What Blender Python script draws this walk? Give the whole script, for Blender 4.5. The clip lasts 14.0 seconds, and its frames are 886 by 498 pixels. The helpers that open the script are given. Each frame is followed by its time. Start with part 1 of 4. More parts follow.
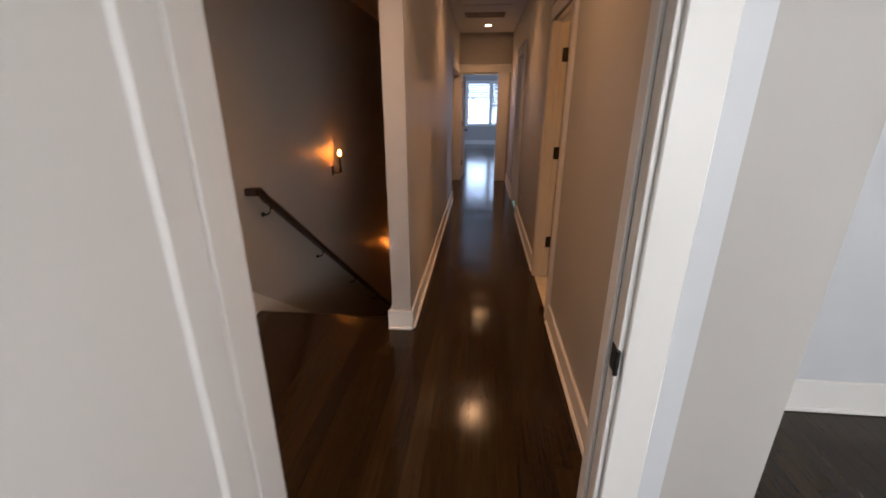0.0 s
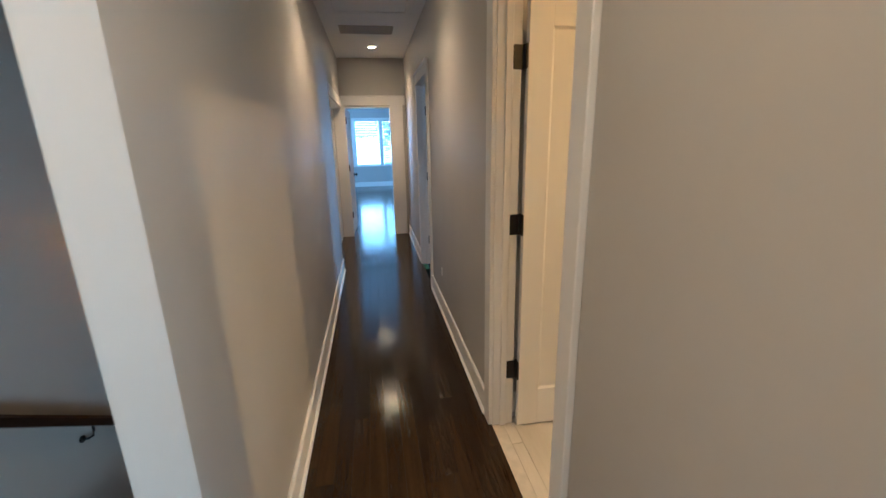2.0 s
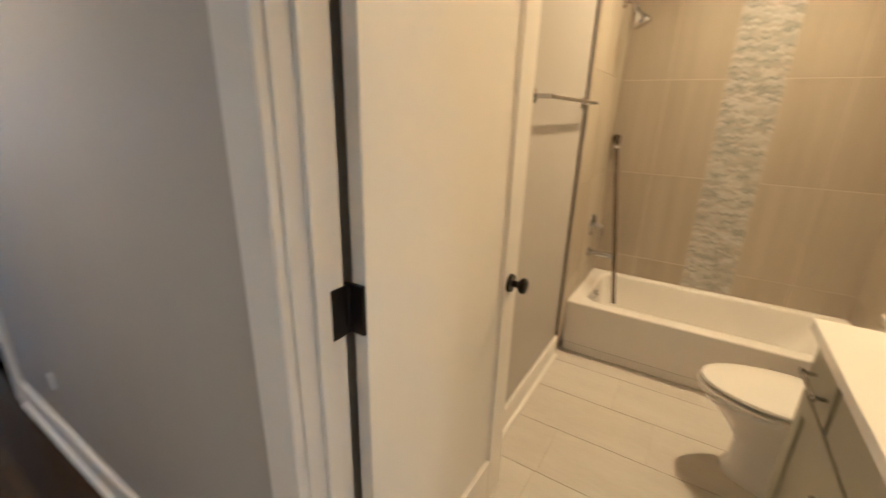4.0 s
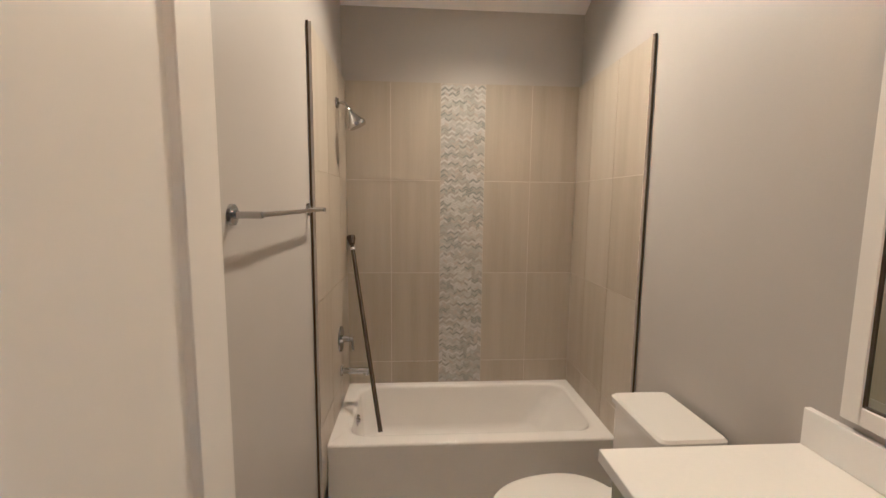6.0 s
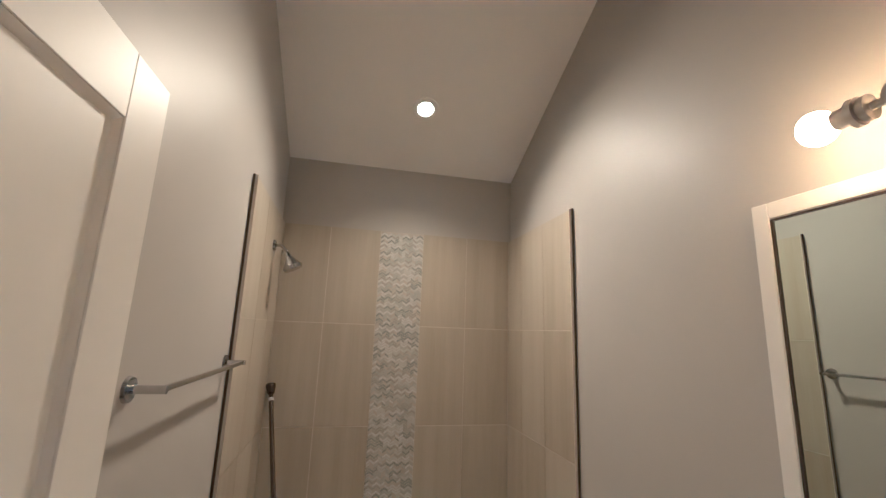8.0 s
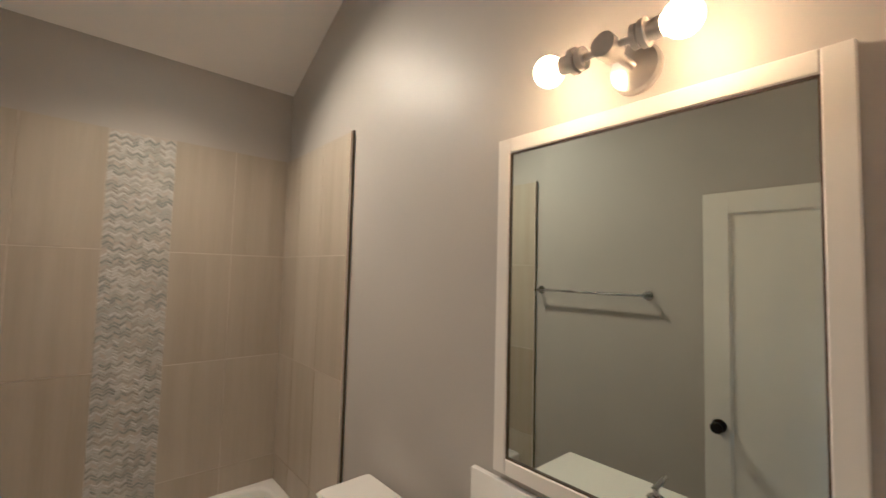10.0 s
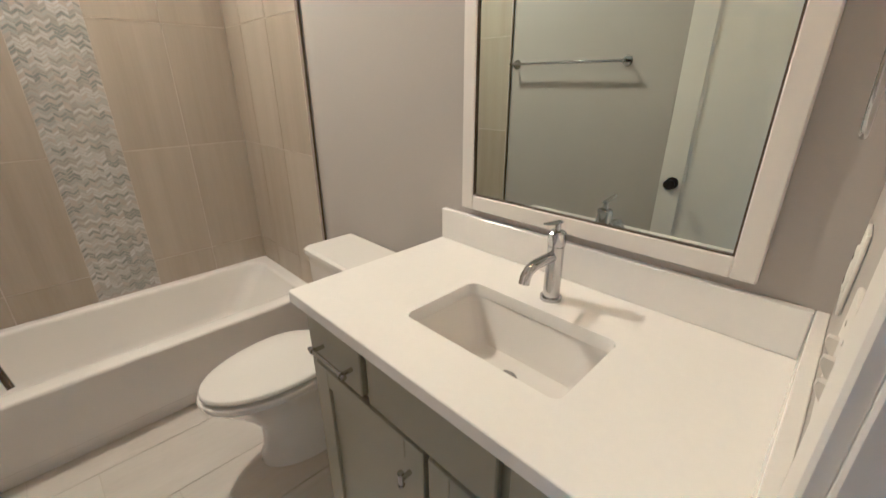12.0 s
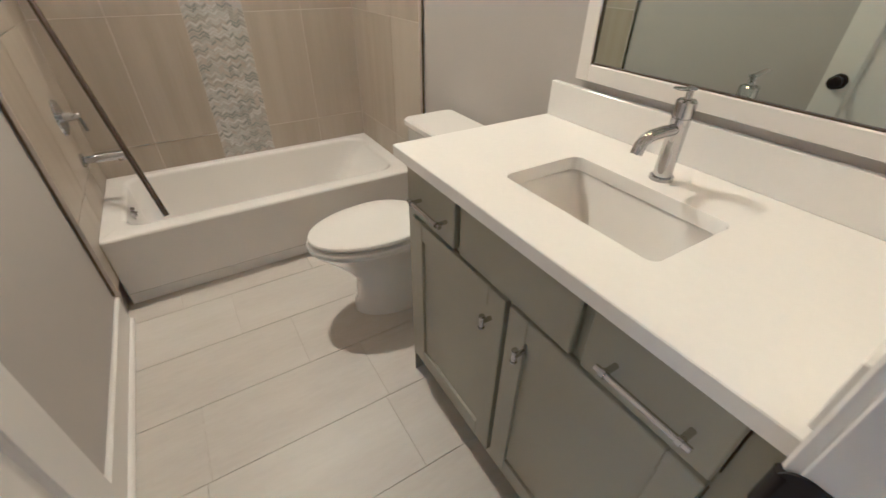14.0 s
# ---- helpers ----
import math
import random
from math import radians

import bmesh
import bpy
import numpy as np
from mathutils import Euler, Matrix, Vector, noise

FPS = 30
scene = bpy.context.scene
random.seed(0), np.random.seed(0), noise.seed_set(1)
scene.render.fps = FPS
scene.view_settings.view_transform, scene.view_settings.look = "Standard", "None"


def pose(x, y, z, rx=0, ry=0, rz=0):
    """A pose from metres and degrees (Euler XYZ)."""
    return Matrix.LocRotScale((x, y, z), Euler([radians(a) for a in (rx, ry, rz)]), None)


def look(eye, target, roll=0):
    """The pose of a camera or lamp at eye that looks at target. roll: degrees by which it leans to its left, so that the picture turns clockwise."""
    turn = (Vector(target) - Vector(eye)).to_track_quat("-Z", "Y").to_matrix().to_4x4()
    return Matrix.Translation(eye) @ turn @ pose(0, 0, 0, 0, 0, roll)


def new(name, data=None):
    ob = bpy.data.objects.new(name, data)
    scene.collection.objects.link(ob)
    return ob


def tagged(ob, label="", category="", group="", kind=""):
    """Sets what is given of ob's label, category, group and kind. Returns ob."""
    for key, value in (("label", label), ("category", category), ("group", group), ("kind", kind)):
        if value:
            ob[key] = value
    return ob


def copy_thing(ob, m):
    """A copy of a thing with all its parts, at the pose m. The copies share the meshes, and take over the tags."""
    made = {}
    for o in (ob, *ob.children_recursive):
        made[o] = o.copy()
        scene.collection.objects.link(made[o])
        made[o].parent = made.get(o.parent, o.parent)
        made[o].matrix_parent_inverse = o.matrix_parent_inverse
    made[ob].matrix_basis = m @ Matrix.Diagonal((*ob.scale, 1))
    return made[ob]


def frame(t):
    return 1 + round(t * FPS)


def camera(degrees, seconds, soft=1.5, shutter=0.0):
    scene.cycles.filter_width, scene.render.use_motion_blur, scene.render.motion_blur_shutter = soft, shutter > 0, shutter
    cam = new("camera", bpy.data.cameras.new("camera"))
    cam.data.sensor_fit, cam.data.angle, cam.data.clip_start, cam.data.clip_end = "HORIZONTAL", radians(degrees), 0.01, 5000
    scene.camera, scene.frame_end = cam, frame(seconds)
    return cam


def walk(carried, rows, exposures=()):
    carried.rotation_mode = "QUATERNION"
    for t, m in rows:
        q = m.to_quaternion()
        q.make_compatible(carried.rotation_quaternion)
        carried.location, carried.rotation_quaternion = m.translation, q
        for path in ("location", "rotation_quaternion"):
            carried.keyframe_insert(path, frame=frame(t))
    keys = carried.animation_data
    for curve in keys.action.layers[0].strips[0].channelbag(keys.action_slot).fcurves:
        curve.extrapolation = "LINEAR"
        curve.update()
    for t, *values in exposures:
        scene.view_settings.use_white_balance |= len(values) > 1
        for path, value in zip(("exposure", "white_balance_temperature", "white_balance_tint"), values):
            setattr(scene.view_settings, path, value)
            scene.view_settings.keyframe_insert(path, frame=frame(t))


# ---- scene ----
cam = camera(94.3, 14.0, shutter=0.3)
PATH = [
    (0, (-0.532, -3.553, 1.52), (-0.699, -1.679, 0.843), 0.1),
    (0.5, (-0.501, -3.119, 1.498), (-0.482, -1.199, 0.939), -1.7),
    (1, (-0.53, -2.697, 1.532), (-0.54, -0.758, 1.042), -0.6),
    (1.5, (-0.57, -2.269, 1.542), (-0.29, -0.353, 1.043), -0.2),
    (2, (-0.559, -1.854, 1.523), (-0.245, 0.051, 1.003), -1.2),
    (2.5, (-0.584, -1.462, 1.48), (-0.107, 0.395, 0.915), 2.5),
    (3, (-0.556, -1.078, 1.487), (0.318, 0.622, 0.898), 2.3),
    (3.3, (-0.515, -0.884, 1.478), (0.439, 0.768, 0.878), -0.5),
    (3.5, (-0.478, -0.758, 1.467), (0.567, 0.827, 0.838), -0.4),
    (4, (-0.387, -0.516, 1.471), (1.233, 0.475, 0.844), 1.7),
    (4.2, (-0.355, -0.447, 1.484), (1.421, 0.223, 0.853), 1.8),
    (6.3, (0.143, -0.393, 1.608), (2.127, -0.588, 1.445), 0.8),
    (6.5, (0.144, -0.397, 1.629), (2.133, -0.595, 1.573), 1.2),
    (7, (0.148, -0.373, 1.672), (2.121, -0.636, 1.862), 1.9),
    (7.2, (0.136, -0.363, 1.691), (2.094, -0.658, 1.978), 2.1),
    (9.3, (0.178, -0.402, 1.681), (1.973, -1.252, 1.918), 1.9),
    (9.5, (0.185, -0.397, 1.665), (1.903, -1.405, 1.85), 1.6),
    (10, (0.177, -0.486, 1.644), (1.681, -1.8, 1.76), 1.5),
    (10.5, (0.165, -0.515, 1.607), (1.511, -1.994, 1.608), 0.1),
    (11, (0.159, -0.519, 1.535), (1.487, -1.99, 1.267), -0.7),
    (11.5, (0.16, -0.512, 1.469), (1.476, -1.923, 0.944), -0.4),
    (12, (0.149, -0.493, 1.437), (1.465, -1.798, 0.684), -0.2),
    (12.5, (0.125, -0.476, 1.386), (1.39, -1.685, 0.418), 0.9),
    (13, (0.106, -0.454, 1.344), (1.343, -1.589, 0.257), 2.2),
    (13.5, (0.106, -0.457, 1.345), (1.376, -1.507, 0.212), 2.2),
    (14, (0.122, -0.426, 1.343), (1.512, -1.294, 0.196), 0.8),
]
EXPOSURES = [
    (0.0, -0.35, 6450, 10), (0.5, -0.05, 6900, 20), (1.0, 0.6, 6850, 20), (1.5, 0.57, 5400, 2), (2.0, 0.64, 4300, -16),
    (3.0, 0.7, 4200, -16), (4.2, 1.03, 3750, -16), (6.3, 0.5, 3320, -7), (7.2, 0.32, 3280, -7), (9.5, 0.24, 3250, -8),
    (10.5, 0.2, 3400, -9), (11.0, 0.48, 3320, -9), (12.5, 0.8, 3170, -10), (14.0, 0.88, 3150, -10),
]
walk(cam, [(t, look(e, g, r)) for t, e, g, r in PATH], EXPOSURES)

# ---- world and large lights ----
world = bpy.data.worlds.new("world")
scene.world = world
world.use_nodes = True
_n = world.node_tree.nodes
_sky = _n.new("ShaderNodeTexSky")
_sky.sky_type = 'NISHITA'
_sky.sun_disc = False
_sky.sun_elevation, _sky.sun_rotation = radians(48), radians(150)
_n["Background"].inputs[1].default_value = 0.1
world.node_tree.links.new(_sky.outputs[0], _n["Background"].inputs[0])


def area_lamp(name, m, sx, sy, watts, color):
    d = bpy.data.lights.new(name, 'AREA')
    d.shape, d.size, d.size_y, d.energy, d.color = 'RECTANGLE', sx, sy, watts, color
    ob = new(name, d)
    ob.matrix_world = m
    return ob


sun_data = bpy.data.lights.new("sun", 'SUN')
sun_data.energy, sun_data.angle, sun_data.color = 3.0, radians(0.5), (1.0, 0.95, 0.88)
sun = new("sun", sun_data)
sun.matrix_world = look((6, 20, 16), (0, 24, 0))

SKYBLUE = (0.50, 0.66, 1.0)
area_lamp("daylight_far_window", look((-0.35, 30.0, 3.5), (-0.35, 12, 1.5)), 34, 16, 17000, SKYBLUE)
# Fill light added to brighten the front room from an unseen side opening.
area_lamp("fill_daylight_front_room", look((-2.85, 9.2, 1.6), (0, 9.2, 1.4)), 1.7, 1.5, 120, SKYBLUE)
area_lamp("daylight_bedroom_window", look((3.72, 2.9, 1.6), (2, 2.9, 1.5)), 1.3, 1.4, 50, SKYBLUE)
# Added daylight for the start room, through two assumed windows out of view.
area_lamp("assumed_daylight_back", look((1.35, -6.7, 1.7), (0.4, -3, 1.5)), 2.0, 1.5, 124, (0.97, 0.97, 0.98))
area_lamp("assumed_daylight_side", look((3.28, -4.5, 1.7), (0, -4.1, 1.5)), 2.3, 1.5, 22, (0.97, 0.97, 0.98))


def downlight(m, watts, color, cone=122):
    d = bpy.data.lights.new("downlight", 'SPOT')
    d.energy, d.color, d.spot_size, d.spot_blend, d.shadow_soft_size = watts, color, radians(cone), 0.9, 0.05
    new("downlight", d).matrix_world = m


HALL_WARM, BATH_WARM = (1.0, 0.51, 0.25), (1.0, 0.465, 0.165)
# The light at (-1.45, -1.75) is made up, added to brighten the landing walls.
for x, y, w in ((-0.47, 4.12, 56), (-0.53, 1.20, 56), (-0.50, -1.45, 42), (-1.45, -1.75, 72), (-0.50, 6.6, 50)):
    downlight(pose(x, y, 2.68), w, HALL_WARM)
downlight(pose(2.37, -0.735, 2.98, 0, 26.57, 0), 152, BATH_WARM, 146)

# ---- materials ----


def mat(name, col, rough=0.5, metal=0.0, var=0.06, scale=6.0, bump=0.0, bscale=300.0, stretch=(1, 1, 1), rvar=0.0,
        per=0.0, island=False, coat=0.0, spec=0.5, fine=0.0, emit=None, estr=0.0):
    m = bpy.data.materials.new(name)
    m.use_nodes = True
    nt = m.node_tree
    n, lk = nt.nodes, nt.links.new
    b = n["Principled BSDF"]
    b.inputs["Roughness"].default_value = rough
    b.inputs["Metallic"].default_value = metal
    b.inputs["Coat Weight"].default_value = coat
    b.inputs["Specular IOR Level"].default_value = spec
    co = n.new("ShaderNodeNewGeometry")
    mp = n.new("ShaderNodeMapping")
    mp.inputs["Scale"].default_value = stretch
    lk(co.outputs["Position"], mp.inputs["Vector"])
    no = n.new("ShaderNodeTexNoise")
    no.inputs["Scale"].default_value, no.inputs["Detail"].default_value = scale, 4.0
    lk(mp.outputs[0], no.inputs["Vector"])
    fac = no.outputs["Fac"]
    if per:
        src = n.new("ShaderNodeObjectInfo").outputs["Random"] if not island else co.outputs["Random Per Island"]
        # each piece takes its own cut of the pattern
        ad = n.new("ShaderNodeMath")
        ad.operation = 'MULTIPLY'
        ad.inputs[1].default_value = 37.0
        lk(src, ad.inputs[0])
        no.noise_dimensions = '4D'
        lk(ad.outputs[0], no.inputs["W"])
        mixf = n.new("ShaderNodeMix")
        mixf.inputs[0].default_value = per
        lk(fac, mixf.inputs[2])
        lk(src, mixf.inputs[3])
        fac = mixf.outputs[0]
    if fine:
        n2 = n.new("ShaderNodeTexNoise")
        n2.inputs["Scale"].default_value, n2.inputs["Detail"].default_value = scale * 9, 5.0
        lk(mp.outputs[0], n2.inputs["Vector"])
        mf = n.new("ShaderNodeMix")
        mf.inputs[0].default_value = fine
        lk(fac, mf.inputs[2])
        lk(n2.outputs["Fac"], mf.inputs[3])
        fac = mf.outputs[0]
    ramp = n.new("ShaderNodeValToRGB")
    if isinstance(col, list):
        ramp.color_ramp.elements[0].position, ramp.color_ramp.elements[1].position = 0.3, 0.7
        if len(col) > 2:
            for k, c in enumerate(col[1:-1]):
                e = ramp.color_ramp.elements.new(0.3 + 0.4 * (k + 1) / (len(col) - 1))
                e.color = (*c, 1)
        ramp.color_ramp.elements[0].color = (*col[0], 1)
        ramp.color_ramp.elements[-1].color = (*col[-1], 1)
    else:
        ramp.color_ramp.elements[0].position, ramp.color_ramp.elements[1].position = 0.25, 0.75
        ramp.color_ramp.elements[0].color = (*[c * (1 - var) for c in col], 1)
        ramp.color_ramp.elements[1].color = (*[min(1, c * (1 + var)) for c in col], 1)
    lk(fac, ramp.inputs[0])
    lk(ramp.outputs[0], b.inputs["Base Color"])
    if rvar:
        mr = n.new("ShaderNodeMath")
        mr.operation = 'MULTIPLY_ADD'
        mr.inputs[1].default_value, mr.inputs[2].default_value = 2 * rvar, rough - rvar
        n3 = n.new("ShaderNodeTexNoise")
        n3.inputs["Scale"].default_value, n3.inputs["Detail"].default_value = 3.0, 2.0
        lk(co.outputs["Position"], n3.inputs["Vector"])
        lk(n3.outputs["Fac"], mr.inputs[0])
        lk(mr.outputs[0], b.inputs["Roughness"])
    if bump:
        nb = n.new("ShaderNodeTexNoise")
        nb.inputs["Scale"].default_value, nb.inputs["Detail"].default_value = bscale, 3.0
        lk(mp.outputs[0], nb.inputs["Vector"])
        bp = n.new("ShaderNodeBump")
        bp.inputs["Strength"].default_value, bp.inputs["Distance"].default_value = bump, 0.002
        lk(nb.outputs["Fac"], bp.inputs["Height"])
        lk(bp.outputs[0], b.inputs["Normal"])
    if emit:
        b.inputs["Emission Color"].default_value = (*emit, 1)
        b.inputs["Emission Strength"].default_value = estr
    return m


M_WALL = mat("grey wall paint", (0.465, 0.445, 0.42), 0.48, var=0.025, scale=2.5, bump=0.12, bscale=220, rvar=0.05, spec=0.34)
M_ROOMWALL = mat("pale wall paint", (0.62, 0.63, 0.65), 0.5, var=0.02, scale=2.5, bump=0.12, bscale=220)
M_CEIL = mat("ceiling paint", (0.82, 0.80, 0.775), 0.7, var=0.02, scale=2.0, bump=0.1, bscale=150)
M_TRIM = mat("white trim paint", (0.78, 0.76, 0.73), 0.44, var=0.015, scale=3.0, bump=0.05, bscale=60, stretch=(1, 1, 0.15), rvar=0.06)
M_OAK = mat("dark stained oak", [(0.013, 0.0068, 0.0025), (0.029, 0.0162, 0.0060), (0.050, 0.0285, 0.0112)], 0.135, per=0.32, scale=14,
            stretch=(4, 0.25, 1), fine=0.4, bump=0.09, bscale=45, rvar=0.045, spec=0.36)
M_OAKR = mat("dark stained oak rest", [(0.013, 0.0068, 0.0025), (0.029, 0.0162, 0.0060), (0.050, 0.0285, 0.0112)], 0.135, per=0.32, island=True,
             scale=14, stretch=(4, 0.25, 1), fine=0.4, bump=0.09, bscale=45, rvar=0.045, spec=0.36)
M_RAIL = mat("dark rail wood", (0.022, 0.011, 0.007), 0.3, var=0.3, scale=20, stretch=(3, 0.3, 1), bump=0.05)
M_SUB = mat("dark gap", (0.012, 0.009, 0.007), 0.7, var=0.2)
M_WTILE = mat("striated beige tile", [(0.375, 0.332, 0.253), (0.43, 0.386, 0.305), (0.475, 0.434, 0.352)], 0.34, per=0.3, scale=5.0,
              stretch=(3.2, 3.2, 0.16), fine=0.2, bump=0.04, bscale=40, rvar=0.05)
M_GROUT = mat("pale grout", (0.60, 0.555, 0.48), 0.8, var=0.08, scale=30)
M_FTILE = mat("cream floor tile", [(0.495, 0.46, 0.41), (0.56, 0.528, 0.478), (0.61, 0.582, 0.535)], 0.46, per=0.25, scale=3.0,
              stretch=(2.4, 0.5, 1), fine=0.25, bump=0.05, bscale=30, rvar=0.05)
M_FGROUT = mat("floor grout", (0.49, 0.455, 0.405), 0.85, var=0.12, scale=18)
MOSTONES = [(0.335, 0.35, 0.335), (0.46, 0.47, 0.45), (0.55, 0.555, 0.53), (0.42, 0.41, 0.38), (0.62, 0.62, 0.60)]
M_MOS = [mat("glass stone mosaic", c, 0.12, var=0.10, scale=22, bump=0.05, bscale=90) for c in MOSTONES]
M_TUB = mat("white tub enamel", (0.76, 0.74, 0.71), 0.045, var=0.02, scale=3, coat=0.6)
M_PORC = mat("white porcelain", (0.77, 0.755, 0.73), 0.045, var=0.015, scale=3, coat=0.6)
M_QUARTZ = mat("white quartz", (0.85, 0.84, 0.825), 0.14, var=0.02, scale=60, fine=0.5, rvar=0.03)
M_CAB = mat("sage grey cabinet paint", (0.335, 0.329, 0.26), 0.38, var=0.03, scale=4, bump=0.05, bscale=90, rvar=0.05)
# Dark colour of the vanity body paints in shade between doors and drawers.
M_CABIN = mat("cabinet gap painted shade", (0.10, 0.095, 0.08), 0.6, var=0.1)
M_CHROME = mat("chrome", (0.53, 0.53, 0.54), 0.07, metal=1.0, var=0.02, scale=8, rvar=0.03)
M_NICKEL = mat("brushed nickel", (0.72, 0.69, 0.65), 0.3, metal=1.0, var=0.05, scale=40, rvar=0.03)
M_BRONZE = mat("dark bronze edge trim", (0.085, 0.062, 0.048), 0.4, metal=0.3, var=0.15, scale=20)
M_DARKROD = mat("dark metal curtain rod", (0.13, 0.105, 0.085), 0.22, metal=0.9, var=0.15, scale=20)
M_BLACK = mat("matte black metal", (0.012, 0.011, 0.011), 0.38, metal=0.3, var=0.2, scale=30)
M_PLATE = mat("white plastic plate", (0.76, 0.74, 0.70), 0.35, var=0.02)
M_SLOT = mat("dark slot", (0.03, 0.03, 0.03), 0.6, var=0.1)
M_VENT = mat("vent grille metal", (0.34, 0.29, 0.25), 0.5, var=0.08)
M_MIRROR = mat("mirror silver", (0.70, 0.765, 0.725), 0.008, metal=1.0, var=0.004)
M_BLIND = mat("white blind slat", (0.62, 0.66, 0.64), 0.45, var=0.03, scale=20)
M_CAN = mat("recessed lamp lens warm", (0.9, 0.8, 0.7), 0.4, emit=(1.0, 0.56, 0.28), estr=120.0)
M_CANB = mat("recessed lamp lens white", (0.9, 0.9, 0.9), 0.4, emit=(1.0, 0.56, 0.22), estr=75.0)
M_BULB = mat("lit frosted globe bulb", (0.9, 0.85, 0.75), 0.3, emit=(1.0, 0.385, 0.092), estr=74.0)
M_CANDLE = mat("lit candle bulb", (0.9, 0.7, 0.4), 0.3, emit=(1.0, 0.27, 0.036), estr=190.0)
M_GROUND = mat("lawn ground", (0.06, 0.09, 0.035), 0.95, var=0.3, scale=3)
M_LEAF = mat("tree leaf", (0.06, 0.12, 0.03), 0.6, per=0.5, island=True, var=0.3, scale=20)
M_BARK = mat("tree bark", (0.12, 0.09, 0.07), 0.9, var=0.3, scale=12)

M_GLASS = bpy.data.materials.new("window glass")
M_GLASS.use_nodes = True
_b = M_GLASS.node_tree.nodes["Principled BSDF"]
_b.inputs["Transmission Weight"].default_value, _b.inputs["Roughness"].default_value, _b.inputs["IOR"].default_value = 1.0, 0.0, 1.45

# ---- building helpers ----
WORLD_OF = {}


def box(bm, x0, x1, y0, y1, z0, z1, bev=0.0, seg=1):
    x0, x1, y0, y1, z0, z1 = min(x0, x1), max(x0, x1), min(y0, y1), max(y0, y1), min(z0, z1), max(z0, z1)
    r = bmesh.ops.create_cube(bm, size=1.0, matrix=Matrix.LocRotScale(((x0 + x1) / 2, (y0 + y1) / 2, (z0 + z1) / 2), None,
                                                                     (x1 - x0, y1 - y0, z1 - z0)))
    if bev:
        es = list({e for v in r["verts"] for e in v.link_edges})
        bmesh.ops.bevel(bm, geom=es, offset=bev, segments=seg, affect='EDGES', profile=0.5)
    return bm


def cyl(bm, p0, p1, r0, r1=None, seg=20, caps=True):
    p0, p1 = Vector(p0), Vector(p1)
    d = p1 - p0
    m = Matrix.Translation((p0 + p1) / 2) @ d.to_track_quat("Z", "Y").to_matrix().to_4x4()
    bmesh.ops.create_cone(bm, cap_ends=caps, segments=seg, radius1=r0, radius2=r0 if r1 is None else r1, depth=d.length, matrix=m)
    return bm


def ball(bm, c, r, sq=(1, 1, 1), seg=20):
    bmesh.ops.create_uvsphere(bm, u_segments=seg, v_segments=seg // 2 + 2, radius=r,
                              matrix=Matrix.LocRotScale(c, None, sq))
    return bm


def loft(bm, loops, close0=True, close1=True):
    rows = [[bm.verts.new(p) for p in lp] for lp in loops]
    k = len(rows[0])
    for a, b in zip(rows, rows[1:]):
        for i in range(k):
            bm.faces.new((a[i], a[(i + 1) % k], b[(i + 1) % k], b[i]))
    if close0:
        bm.faces.new(list(reversed(rows[0])))
    if close1:
        bm.faces.new(rows[-1])
    bmesh.ops.recalc_face_normals(bm, faces=bm.faces)
    return bm


def rrect(x0, x1, y0, y1, z, r, n=6):
    out = []
    for cx, cy, a in ((x1 - r, y1 - r, 0), (x0 + r, y1 - r, 90), (x0 + r, y0 + r, 180), (x1 - r, y0 + r, 270)):
        for k in range(n + 1):
            t = radians(a + 90 * k / n)
            out.append((cx + r * math.cos(t), cy + r * math.sin(t), z))
    return out


def oval(cx, cy, rx, ry_front, ry_back, z, n=36):
    out = []
    for k in range(n):
        t = 2 * math.pi * k / n
        s = math.sin(t)
        out.append((cx + rx * math.cos(t), cy + (ry_front if s > 0 else ry_back) * s, z))
    return out


def tube(bm, pts, r, seg=14, radii=None):
    pts = [Vector(p) for p in pts]
    loops = []
    up = Vector((0.31, 0.17, 0.93)).normalized()
    for i, p in enumerate(pts):
        d = (pts[min(i + 1, len(pts) - 1)] - pts[max(i - 1, 0)]).normalized()
        u = d.cross(up).normalized()
        v = d.cross(u)
        rr = radii[i] if radii else r
        loops.append([p + rr * (math.cos(2 * math.pi * k / seg) * u + math.sin(2 * math.pi * k / seg) * v) for k in range(seg)])
    return loft(bm, loops)


def mesh_of(name, bm, material, smooth=True):
    me = bpy.data.meshes.new(name)
    bm.to_mesh(me)
    bm.free()
    me.materials.append(material)
    if smooth:
        me.shade_smooth()
        me.set_sharp_from_angle(angle=radians(32))
    return me


def thing(name, loc, label, category, group="", kind=""):
    ob = new(name)
    ob.empty_display_size = 0.1
    ob.location = loc
    WORLD_OF[ob.name] = Matrix.Translation(loc)
    return tagged(ob, label, category, group, kind)


def part(name, bm, material, parent, label="", local=False):
    """A bmesh, in world coordinates (or the parent's own, if local), as one mesh under a thing or part."""
    ob = new(name, mesh_of(name, bm, material))
    ob.parent = parent
    if not local and parent.name in WORLD_OF:
        ob.matrix_parent_inverse = WORLD_OF[parent.name].inverted()
    if label:
        ob["label"] = label
    return ob


def solid(name, bm, material, label, category, kind="structure", group=""):
    return tagged(new(name, mesh_of(name, bm, material)), label, category, group, kind)


def piece(name, parent, material_mesh, c, s):
    ob = new(name, material_mesh)
    ob.parent = parent
    if parent.name in WORLD_OF:
        ob.matrix_parent_inverse = WORLD_OF[parent.name].inverted()
    ob.location, ob.scale = c, s
    return ob


def unit_mesh(name, material):
    return mesh_of(name, box(bmesh.new(), -0.5, 0.5, -0.5, 0.5, -0.5, 0.5), material, smooth=False)


B = bmesh.new
HC, BC = 2.70, 2.775          # ceiling heights of hall and bathroom

